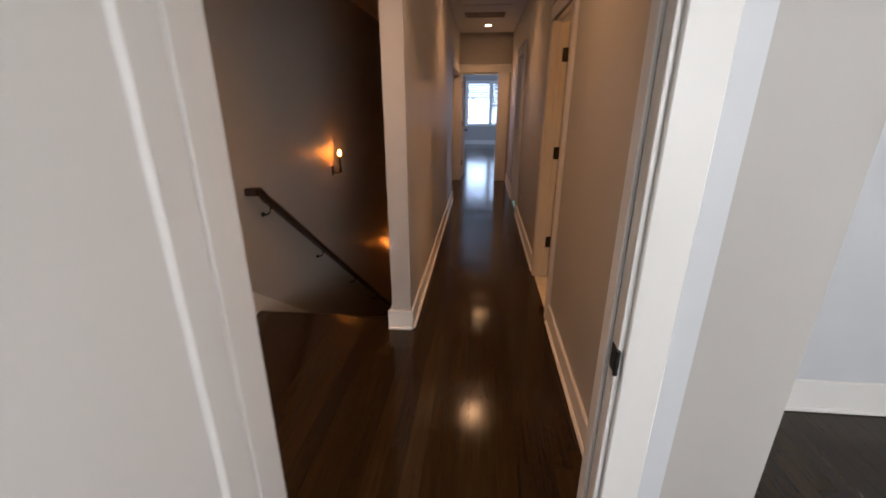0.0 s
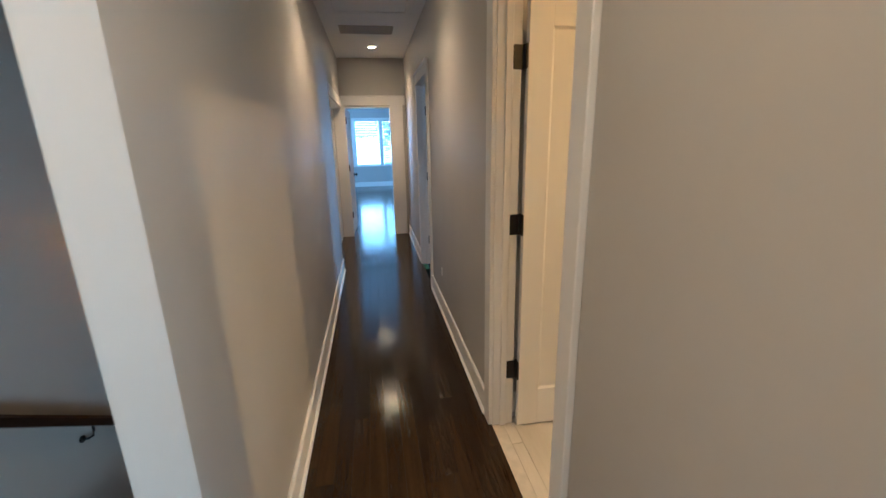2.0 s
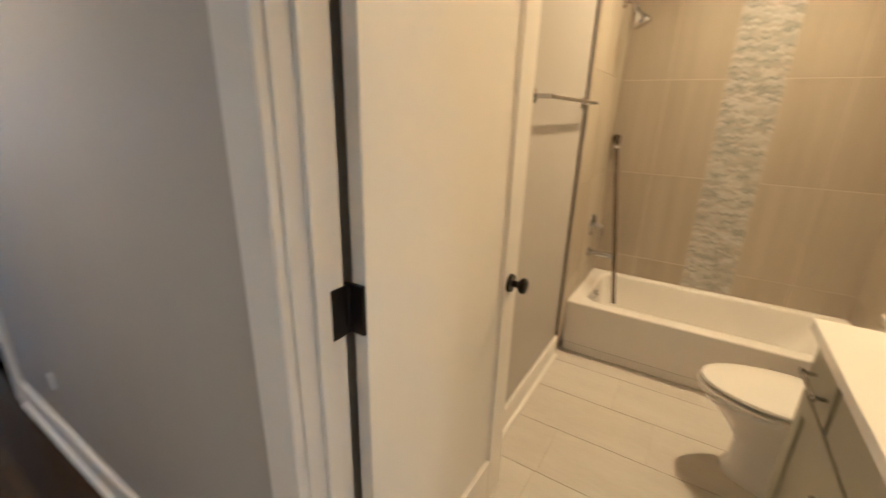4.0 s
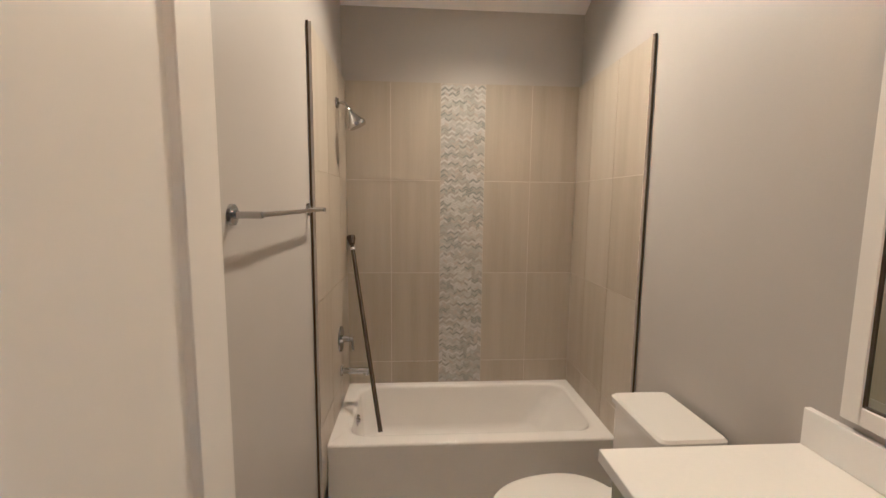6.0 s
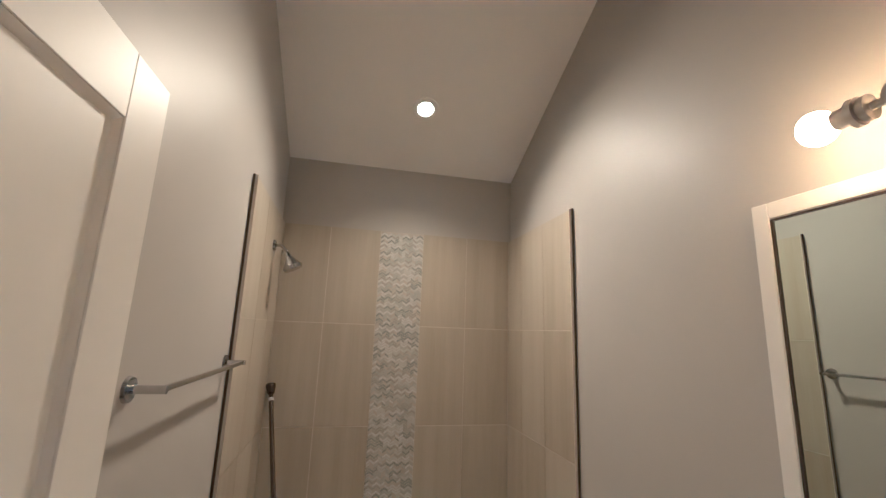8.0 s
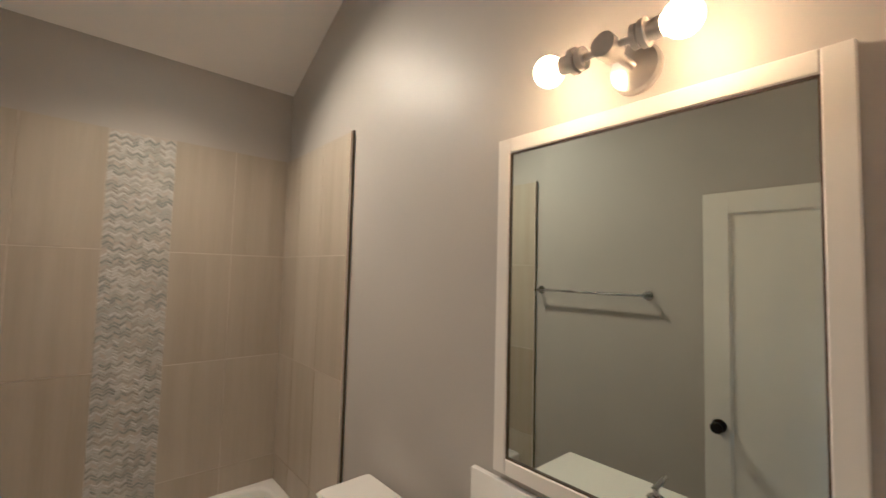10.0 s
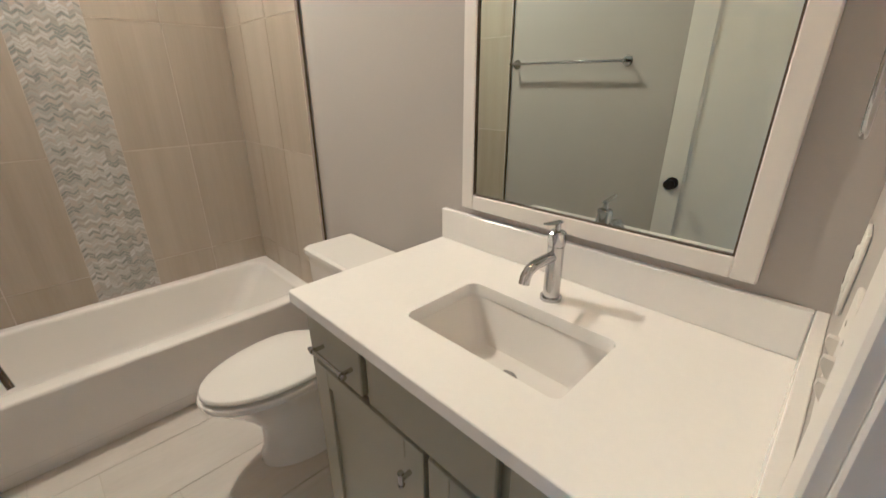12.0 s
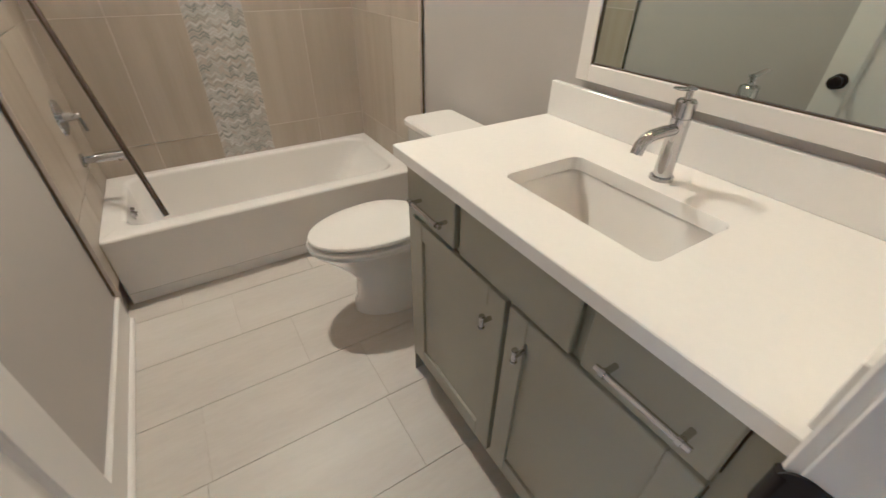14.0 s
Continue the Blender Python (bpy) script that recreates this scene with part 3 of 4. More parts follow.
def plate(name, c, n, w, h, label, cat, kind="switch", gangs=1):
    """A wall plate at c facing the unit axis n; w along the wall, h up."""
    t = thing(name, c, label, cat)
    c, n = Vector(c), Vector(n)
    u = Vector((0, 0, 1)).cross(n)
    m = Matrix((u.to_4d(), Vector((0, 0, 1, 0)), n.to_4d(), (0, 0, 0, 1))).transposed()
    m.col[3] = c.to_4d()
    for k in range(4):
        m[3][k] = 1.0 if k == 3 else 0.0
    bm = box(B(), -w / 2, w / 2, -h / 2, h / 2, 0, 0.006, 0.003, 2)
    bmesh.ops.transform(bm, matrix=m, verts=bm.verts)
    part("cover_plate", bm, M_PLATE, t)
    for g in range(gangs):
        cx = (g - (gangs - 1) / 2) * 0.046
        bm = box(B(), cx - 0.0165, cx + 0.0165, -0.033, 0.033, 0.004, 0.009, 0.002)
        bmesh.ops.transform(bm, matrix=m, verts=bm.verts)
        part("rocker" if kind == "switch" else "outlet_face", bm, M_PLATE, t)
        if kind == "outlet":
            for zc in (-0.018, 0.018):
                for dx in (-0.006, 0.006):
                    bm = box(B(), cx + dx - 0.001, cx + dx + 0.001, zc - 0.004, zc + 0.004, 0.0085, 0.0095)
                    bmesh.ops.transform(bm, matrix=m, verts=bm.verts)
                    part("slot", bm, M_SLOT, t)
    return t


plate("light_switch", (-2.1995, -1.14, 1.20), (1, 0, 0), 0.118, 0.125, "white double light switch plate on stairwell wall", "light switch", gangs=2)
plate("light_switch", (-0.0005, 4.54, 1.476), (-1, 0, 0), 0.08, 0.125, "white switch plate near the hall end", "light switch")
plate("wall_outlet", (1.06, 0.0745, 0.365), (0, -1, 0), 0.075, 0.12, "white wall outlet above bathroom baseboard", "outlet", kind="outlet")
plate("wall_outlet", (-0.0005, 1.60, 0.37), (-1, 0, 0), 0.040, 0.072, "small white wall outlet low on hall wall", "outlet", kind="outlet")
plate("wall_outlet", (0.1105, -1.275, 1.19), (1, 0, 0), 0.075, 0.12, "white outlet beside the vanity mirror", "outlet", kind="outlet")


def toggle_plate(y, z, gangs, label):
    """A wide plate on the bathroom's door wall with small toggle levers."""
    t = thing("light_switch", (0.1105, y, z), label, "light switch")
    w = 0.046 * gangs + 0.027
    part("cover_plate", box(B(), 0.1105, 0.1165, y - w / 2, y + w / 2, z - 0.058, z + 0.058, 0.003, 2), M_PLATE, t)
    for g in range(gangs):
        yc = y + (g - (gangs - 1) / 2) * 0.046
        bm = loft(B(), [[(0.1160, yc - 0.005, z - 0.012), (0.1160, yc + 0.005, z - 0.012), (0.1160, yc + 0.005, z + 0.012), (0.1160, yc - 0.005, z + 0.012)],
                        [(0.1260, yc - 0.004, z + 0.006), (0.1260, yc + 0.004, z + 0.006), (0.1250, yc + 0.004, z + 0.013), (0.1250, yc - 0.004, z + 0.013)]])
        part("toggle", bm, M_PLATE, t)
        for zs in (-0.030, 0.030):
            part("screw", cyl(B(), (0.1164, yc, z + zs), (0.1172, yc, z + zs), 0.0032, seg=12), M_PLATE, t)


toggle_plate(-0.962, 1.19, 3, "white three-toggle light switch plate by bathroom door")


def can_light(x, y, z, lens, label):
    t = thing("recessed_light", (x, y, z), label, "ceiling light", "recessed ceiling lights")
    bm = B()
    prof = ((0.080, 0.0), (0.078, -0.005), (0.054, -0.006), (0.046, -0.002))
    loft(bm, [[(x + r * math.cos(q), y + r * math.sin(q), z + d) for q in [2 * math.pi * j / 36 for j in range(36)]] for r, d in prof], False, False)
    part("trim_ring", bm, M_TRIM, t)
    bm = B()
    cyl(bm, (x, y, z - 0.0005), (x, y, z - 0.003), 0.046, seg=36)
    part("lens", bm, lens, t, "glowing lamp lens")
    return t


cl1 = can_light(-0.47, 4.12, HC, M_CAN, "small round recessed light lit warm white")
# the landing fixture at (-1.45, -1.75) is made up, to go with its light
for x, y in ((-0.53, 1.20), (-0.50, -1.45), (-1.45, -1.75), (-0.50, 6.6)):
    copy_thing(cl1, Matrix.Translation((x, y, HC)))
bc = can_light(0, 0, 0, M_CANB, "small round recessed light in the sloped bathroom ceiling")
bc.matrix_world = pose(2.38, -0.735, vault(2.38), 0, 26.57, 0)

# attic hatch and return vent in the ceiling
bm = B()
for a in ((-0.88, -0.10, 2.53, 2.59), (-0.88, -0.10, 1.91, 1.97), (-0.88, -0.82, 1.97, 2.53), (-0.16, -0.10, 1.97, 2.53)):
    box(bm, *a, HC - 0.018, HC, 0.004)
hatch = thing("attic_hatch", (-0.49, 2.25, HC), "white framed attic hatch in the hall ceiling", "hatch")
part("frame", bm, M_TRIM, hatch)
part("panel", box(B(), -0.82, -0.16, 1.97, 2.53, HC - 0.006, HC - 0.0005), M_CEIL, hatch)
vent = thing("air_vent", (-0.53, 3.22, HC), "flat slatted return air grille in ceiling", "vent")
bm = B()
for a in ((-0.82, -0.24, 3.06, 3.085), (-0.82, -0.24, 3.355, 3.38), (-0.82, -0.795, 3.085, 3.355), (-0.265, -0.24, 3.085, 3.355)):
    box(bm, *a, HC - 0.012, HC, 0.002)
part("frame", bm, M_VENT, vent)
part("backing", box(B(), -0.795, -0.265, 3.085, 3.355, HC - 0.003, HC - 0.0005), M_SLOT, vent)
for k in range(15):
    y = 3.094 + k * 0.0172
    part("slat", box(B(), -0.794, -0.266, y, y + 0.009, HC - 0.011, HC - 0.004), M_VENT, vent)


# ---- windows ----
def window(name, x0, x1, y, z0, z1, mull, s, label):
    """A window in a wall that faces y; s: the way into the room."""
    t = thing(name, ((x0 + x1) / 2, y, z0), label, "window", kind="structure")
    bm = B()
    for a in ((x0 - 0.09, x0, z0, z1 + 0.06), (x1, x1 + 0.09, z0, z1 + 0.06), (x0, x1, z1, z1 + 0.06)):
        box(bm, a[0], a[1], y, y + s * 0.02, a[2], a[3], 0.003)
    part("casing", bm, M_TRIM, t)
    part("window_sill", box(B(), x0 - 0.11, x1 + 0.11, y - s * 0.06, y + s * 0.05, z0 - 0.03, z0, 0.006), M_TRIM, t)
    edges = [x0, *mull, x1]
    yo = y - s * 0.05
    for m in mull:
        part("mullion_casing", box(B(), m - 0.065, m + 0.065, yo + s * 0.021, y + s * 0.012, z0, z1, 0.003), M_TRIM, t)
    for a, b in zip(edges, edges[1:]):
        bm = B()
        for q in ((a, a + 0.045, z0, z1), (b - 0.045, b, z0, z1), (a + 0.045, b - 0.045, z0, z0 + 0.05), (a + 0.045, b - 0.045, z1 - 0.05, z1)):
            box(bm, q[0], q[1], yo - 0.02, yo + 0.02, q[2], q[3], 0.003)
        part("window_frame", bm, M_TRIM, t)
        p = part("pane", box(B(), a + 0.045, b - 0.045, yo - 0.003, yo + 0.003, z0 + 0.05, z1 - 0.05), M_GLASS, t)
        p.visible_shadow = False
    return t


window("window_1", -1.07, 0.16, 12.35, 0.69, 2.15, [-0.215], -1, "white two-sash window with blinds at the front")


def side_window(name, x, y0, y1, z0, z1, label):
    """A two-light window in a wall that faces x."""
    t = thing(name, (x, (y0 + y1) / 2, z0), label, "window", kind="structure")
    ym = (y0 + y1) / 2
    bm = B()
    for a in ((y0, y0 + 0.06, z0, z1), (y1 - 0.06, y1, z0, z1), (y0 + 0.06, y1 - 0.06, z0, z0 + 0.06), (y0 + 0.06, y1 - 0.06, z1 - 0.06, z1),
              (ym - 0.03, ym + 0.03, z0 + 0.06, z1 - 0.06)):
        box(bm, x + 0.03, x + 0.07, *a, 0.003)
    part("window_frame", bm, M_TRIM, t)


# The next two are assumed, out of view, to let added daylight in.
window("window_back_assumed", 0.35, 2.35, -6.48, 0.9, 2.45, [1.35], 1, "assumed unseen white bedroom window for added daylight")
side_window("window_side_assumed", 3.1, -5.7, -3.3, 0.9, 2.45, "assumed unseen white bedroom window for added daylight")
side_window("window_3", 3.6, 2.2, 3.6, 0.85, 2.35, "white side bedroom window letting daylight in")

for x0, x1, low in ((-1.055, -0.285, 1.59), (-0.145, 0.145, 0.71)):
    bl = thing("window_blind", ((x0 + x1) / 2, 12.32, 2.09), "white slatted blind, raised part way" if low > 1 else "white slatted blind lowered to the sill", "blind", "window blinds")
    part("headrail", box(B(), x0, x1, 12.305, 12.349, 2.115, 2.149, 0.004), M_BLIND, bl)
    part("bottom_rail", box(B(), x0, x1, 12.31, 12.34, low, low + 0.022, 0.004), M_BLIND, bl)
    n = int((2.11 - low - 0.03) / 0.08)
    for k in range(n):
        z = low + 0.062 + k * 0.08
        bm = B()
        loft(bm, [[(x, 12.302, z - 0.024), (x, 12.346, z + 0.022), (x, 12.346, z + 0.0255), (x, 12.302, z - 0.0205)] for x in (x0 + 0.01, x1 - 0.01)])
        part("slat", bm, M_BLIND, bl)

# ground and trees outside the front window
solid("ground", box(B(), -300, 300, 12.75, 600, -3.2, -3.0), M_GROUND, "lawn and street outside the front window", "ground")


def tree(x, y, h, seed):
    rnd = random.Random(seed)
    t = thing("tree", (x, y, -3.0), "leafy green tree outside the window", "tree", "garden trees")
    bm = B()
    tube(bm, [(x, y, -3.0), (x + 0.1, y, -3 + h * 0.3), (x - 0.05, y, -3 + h * 0.6), (x + 0.1, y, -3 + h * 0.95)], 0.1, radii=[0.22, 0.16, 0.1, 0.03])
    for k in range(7):
        a, z = rnd.uniform(0, 6.3), -3 + h * rnd.uniform(0.4, 0.8)
        tube(bm, [(x, y, z), (x + math.cos(a) * 0.8, y + math.sin(a) * 0.8, z + 0.5), (x + math.cos(a) * 1.6, y + math.sin(a) * 1.6, z + 0.7)], 0.05, radii=[0.07, 0.045, 0.015], seg=8)
    part("trunk", bm, M_BARK, t)
    vs, fs = [], []
    for k in range(2600):
        c = Vector((rnd.gauss(0, 1), rnd.gauss(0, 1), rnd.gauss(0, 0.8)))
        c = c.normalized() * rnd.uniform(0.6, 2.1) * (1 + 0.3 * math.sin(5 * c.x + 3 * c.z))
        c = Vector((x, y, -3 + h * 0.72)) + c
        d = Vector((rnd.uniform(-1, 1), rnd.uniform(-1, 1), rnd.uniform(-1, 1))).normalized()
        u = d.orthogonal().normalized()
        v = d.cross(u)
        i = len(vs)
        vs += [c - 0.09 * u, c + 0.05 * v, c + 0.09 * u, c - 0.05 * v]
        fs.append((i, i + 1, i + 2, i + 3))
    me = bpy.data.meshes.new("crown")
    me.from_pydata(vs, [], fs)
    me.materials.append(M_LEAF)
    ob = new("crown", me)
    ob.parent = t
    ob.matrix_parent_inverse = WORLD_OF[t.name].inverted()
    ob["kind"] = "stuff"


tree(-3.0, 24.0, 6.5, 3)
tree(1.6, 26.0, 7.2, 5)
tree(4.5, 23.0, 6.0, 9)

# ---- bathroom ----
TX0, TX1, TYL, TYR, TZ = 2.095, 2.817, 0.055, -1.445, 0.352
tub = thing("bathtub", (2.45, -0.70, 0), "white alcove bathtub with plain apron front", "bathtub")
bm = B()
RINGS = [rrect(TX0 + 0.012, TX1 - 0.001, TYR + 0.002, TYL - 0.002, 0.0, 0.004), rrect(TX0 + 0.012, TX1 - 0.001, TYR + 0.002, TYL - 0.002, 0.055, 0.004),
         rrect(TX0 + 0.004, TX1 - 0.001, TYR + 0.002, TYL - 0.002, 0.062, 0.004)]
for k in range(6):                      # rolled outer edge of the rim
    q = radians(18 * k)
    d = 0.014 * (1 - math.cos(q))
    RINGS.append(rrect(TX0 + d, TX1 - 0.001, TYR + 0.002, TYL - 0.002, TZ - 0.014 + 0.014 * math.sin(q), 0.004 + d * 0.3))
for k in range(6):                      # rolled inner edge
    q = radians(18 * k)
    d = 0.022 * math.sin(q)
    RINGS.append(rrect(TX0 + 0.078 + d, TX1 - 0.033 - d, TYR + 0.05 + d, TYL - 0.073 - d, TZ - 0.022 * (1 - math.cos(q)), 0.09 + 0.4 * d))
RINGS += [rrect(TX0 + 0.115, TX1 - 0.07, TYR + 0.14, TYL - 0.105, TZ - 0.10, 0.10), rrect(TX0 + 0.135, TX1 - 0.09, TYR + 0.24, TYL - 0.12, 0.10, 0.11),
          rrect(TX0 + 0.148, TX1 - 0.103, TYR + 0.275, TYL - 0.133, 0.075, 0.11), rrect(TX0 + 0.17, TX1 - 0.125, TYR + 0.315, TYL - 0.155, 0.062, 0.11),
          rrect(TX0 + 0.22, TX1 - 0.18, TYR + 0.38, TYL - 0.22, 0.055, 0.09)]
loft(bm, RINGS)
body = part("tub_body", bm, M_TUB, tub)
bm = B()
cyl(bm, (2.46, TYL - 0.095, 0.285), (2.46, TYL - 0.112, 0.282), 0.036, 0.033, seg=28)
cyl(bm, (2.46, TYL - 0.112, 0.282), (2.46, TYL - 0.122, 0.281), 0.012, seg=16)
part("overflow_plate", bm, M_CHROME, tub, "round chrome overflow plate")
bm = B()
cyl(bm, (2.46, -0.22, 0.054), (2.46, -0.22, 0.060), 0.035, seg=28)
cyl(bm, (2.46, -0.22, 0.06), (2.46, -0.22, 0.072), 0.022, 0.018, seg=24)
part("drain", bm, M_CHROME, tub, "chrome drain stopper")

# shower fittings
sh = thing("shower_fixture", (2.525, TYL, 2.125), "chrome shower head on a bent arm", "shower head")
bm = B()
cyl(bm, (2.525, TYL, 2.125), (2.525, TYL - 0.012, 2.125), 0.032, 0.026, seg=28)
part("flange", bm, M_CHROME, sh)
bm = tube(B(), [(2.525, TYL - 0.01, 2.125), (2.523, TYL - 0.032, 2.127), (2.52, TYL - 0.052, 2.117), (2.517, TYL - 0.07, 2.096), (2.516, TYL - 0.077, 2.082)], 0.0085)
part("arm", bm, M_CHROME, sh)
bm = B()
o, d = Vector((2.516, TYL - 0.076, 2.084)), Vector((0.0, -0.45, -0.89)).normalized()
cyl(bm, o, o + d * 0.025, 0.015, 0.013)
cyl(bm, o + d * 0.022, o + d * 0.08, 0.016, 0.052, seg=28)
cyl(bm, o + d * 0.08, o + d * 0.098, 0.054, 0.049, seg=28)
part("head", bm, M_CHROME, sh)
vl = thing("shower_valve", (2.52, TYL, 0.765), "chrome shower valve with lever handle", "shower valve")
bm = B()
cyl(bm, (2.52, TYL, 0.765), (2.52, TYL - 0.008, 0.765), 0.078, 0.074, seg=36)
part("escutcheon", bm, M_CHROME, vl)
bm = B()
cyl(bm, (2.52, TYL - 0.008, 0.765), (2.52, TYL - 0.055, 0.765), 0.020, 0.018, seg=24)
cyl(bm, (2.52, TYL - 0.055, 0.765), (2.52, TYL - 0.075, 0.765), 0.013, seg=20)
tube(bm, [(2.52, TYL - 0.066, 0.77), (2.512, TYL - 0.072, 0.735), (2.503, TYL - 0.078, 0.70)], 0.007)
part("handle", bm, M_CHROME, vl)
sp = thing("tub_spout", (2.52, TYL, 0.568), "chrome tub spout below the valve", "spout")
bm = B()
cyl(bm, (2.52, TYL, 0.568), (2.52, TYL - 0.010, 0.568), 0.032, seg=28)
cyl(bm, (2.52, TYL - 0.010, 0.568), (2.52, TYL - 0.165, 0.566), 0.0175, 0.0205, seg=24)
cyl(bm, (2.52, TYL - 0.148, 0.572), (2.52, TYL - 0.152, 0.543), 0.0195, 0.017, seg=20)
part("spout_tube", bm, M_CHROME, sp)
rod = thing("curtain_rod", (2.2, -0.20, TZ), "unmounted metal curtain rod leaning in the tub corner", "curtain rod")
p0, p1 = Vector((2.205, -0.205, TZ + 0.004)), Vector((2.795, 0.028, 1.352))
bm = cyl(B(), p0, p0.lerp(p1, 0.925), 0.0125, seg=20)
part("outer_tube", bm, M_DARKROD, rod)
bm = cyl(B(), p0.lerp(p1, 0.92), p0.lerp(p1, 0.975), 0.0105, seg=20)
part("inner_tube", bm, M_DARKROD, rod)
bm = cyl(B(), p0.lerp(p1, 0.918), p0.lerp(p1, 0.932), 0.0135, seg=20)
part("collar", bm, M_PLATE, rod, "white plastic collar")
bm = B()
cyl(bm, p0.lerp(p1, 0.955), p0.lerp(p1, 0.985), 0.019, 0.026, seg=24)
cyl(bm, p0.lerp(p1, 0.985), p1, 0.027, seg=24)
part("end_cap", bm, M_DARKROD, rod)

# bronze edge trims of the tiled surround
for y0, y1 in ((0.0745, 0.052), (-1.4645, -1.442)):
    ym = y0 + (-0.010 if y0 > 0 else 0.010)
    low = 0.15 if y0 > 0 else 0.0
    solid("trim_tile_edge", box(B(), 1.980, 1.986, y0, ym, low, 2.338, 0.0015), M_BRONZE, "dark bronze metal edge of wall tile", "trim")
    solid("trim_edge_joint", box(B(), 1.982, 1.986, ym, y1, low, 2.334), M_GROUT, "pale tile edge beside metal trim", "trim")


def bar(name, a, b, wall_y, z, out, label):
    t = thing(name, ((a + b) / 2, wall_y, z), label, "towel bar")
    for x in (a, b):
        bm = B()
        cyl(bm, (x, wall_y, z), (x, wall_y - 0.008, z), 0.029, 0.027, seg=28)
        cyl(bm, (x, wall_y - 0.008, z), (x, wall_y - out - 0.012, z), 0.0095, seg=18)
        part("post", bm, M_CHROME, t)
    part("rail", cyl(B(), (a - 0.005, wall_y - out, z), (b + 0.005, wall_y - out, z), 0.008, seg=18), M_CHROME, t)
    return t


bar("towel_bar", 1.196, 1.933, 0.075, 1.543, 0.065, "chrome towel bar on grey wall")
tr = thing("towel_ring", (0.11, -1.28, 1.545), "chrome towel ring on wall beside the mirror", "towel ring")
bm = B()
cyl(bm, (0.1105, -1.28, 1.545), (0.117, -1.28, 1.545), 0.034, 0.034, seg=32)
cyl(bm, (0.117, -1.28, 1.545), (0.125, -1.28, 1.545), 0.034, 0.028, seg=32)
part("flange", bm, M_CHROME, tr)
bm = B()
cyl(bm, (0.124, -1.28, 1.545), (0.164, -1.28, 1.545), 0.0105, seg=20)
cyl(bm, (0.150, -1.28, 1.545), (0.170, -1.28, 1.545), 0.0125, seg=20)
part("post", bm, M_CHROME, tr)
bm = tube(B(), [(0.159 - 0.02 * (1 - math.cos(q)) * 0.12, -1.28 + 0.080 * math.sin(q), 1.452 + 0.083 * math.cos(q)) for q in [2 * math.pi * k / 48 for k in range(49)]], 0.0050, seg=12)
part("ring", bm, M_CHROME, tr)

# toilet
CX = 1.541
wc = thing("toilet", (CX, -1.1, 0), "white elongated toilet with closed lid", "toilet")
bm = B()
loft(bm, [oval(CX, -1.06, 0.126, 0.225, 0.26, 0.0), oval(CX, -1.06, 0.124, 0.222, 0.26, 0.03), oval(CX, -1.06, 0.112, 0.205, 0.25, 0.06), oval(CX, -1.06, 0.108, 0.20, 0.25, 0.17),
          oval(CX, -1.05, 0.124, 0.235, 0.24, 0.24), oval(CX, -1.03, 0.145, 0.28, 0.22, 0.31), oval(CX, -1.01, 0.172, 0.31, 0.22, 0.355),
          oval(CX, -1.0, 0.180, 0.318, 0.22, 0.375), oval(CX, -1.0, 0.176, 0.312, 0.22, 0.388)])
box(bm, CX - 0.10, CX + 0.10, -1.43, -1.16, 0.30, 0.388, 0.02, 2)
part("bowl", bm, M_PORC, wc)
bm = B()
loft(bm, [oval(CX, -1.0, 0.180, 0.318, 0.20, 0.390), oval(CX, -1.0, 0.188, 0.326, 0.20, 0.393), oval(CX, -1.0, 0.189, 0.327, 0.20, 0.402), oval(CX, -1.0, 0.186, 0.324, 0.20, 0.407),
          oval(CX, -1.0, 0.174, 0.310, 0.19, 0.409)])
part("seat", bm, M_PORC, wc)
bm = B()
loft(bm, [oval(CX, -1.0, 0.160, 0.296, 0.19, 0.4170), oval(CX, -1.0, 0.177, 0.314, 0.20, 0.4178), oval(CX, -1.0, 0.180, 0.317, 0.20, 0.422), oval(CX, -1.0, 0.180, 0.317, 0.20, 0.429),
          oval(CX, -1.0, 0.176, 0.313, 0.20, 0.435), oval(CX, -1.0, 0.166, 0.301, 0.19, 0.438), oval(CX, -1.0, 0.10, 0.20, 0.12, 0.440)])
part("lid", bm, M_PORC, wc)
for x, y in ((-0.13, 0.17), (0.13, 0.17), (-0.12, -0.1), (0.12, -0.1)):
    part("bumper", cyl(B(), (CX + x, -1.0 + y, 0.409), (CX + x, -1.0 + y, 0.417), 0.008, seg=12), M_PORC, wc)
for s in (-1, 1):
    part("lid_hinge", cyl(B(), (CX + s * 0.075 - 0.02, -1.195, 0.412), (CX + s * 0.075 + 0.02, -1.195, 0.412), 0.012, seg=16), M_PORC, wc)
bm = B()
loft(bm, [rrect(CX - 0.16, CX + 0.145, -1.425, -1.235, 0.385, 0.03), rrect(CX - 0.18, CX + 0.155, -1.43, -1.215, 0.46, 0.03), rrect(CX - 0.19, CX + 0.157, -1.435, -1.21, 0.765, 0.03)])
part("tank", bm, M_PORC, wc)
bm = B()
loft(bm, [rrect(CX - 0.195, CX + 0.160, -1.44, -1.205, 0.766, 0.025), rrect(CX - 0.20, CX + 0.165, -1.444, -1.20, 0.772, 0.025), rrect(CX - 0.20, CX + 0.165, -1.444, -1.20, 0.792, 0.025),
          rrect(CX - 0.19, CX + 0.156, -1.436, -1.21, 0.80, 0.02)])
part("tank_lid", bm, M_PORC, wc)
for s in (-1, 1):
    part("bolt_cap", ball(B(), (CX + s * 0.112, -1.07, 0.022), 0.016, (1, 1, 0.9), 14), M_PORC, wc)

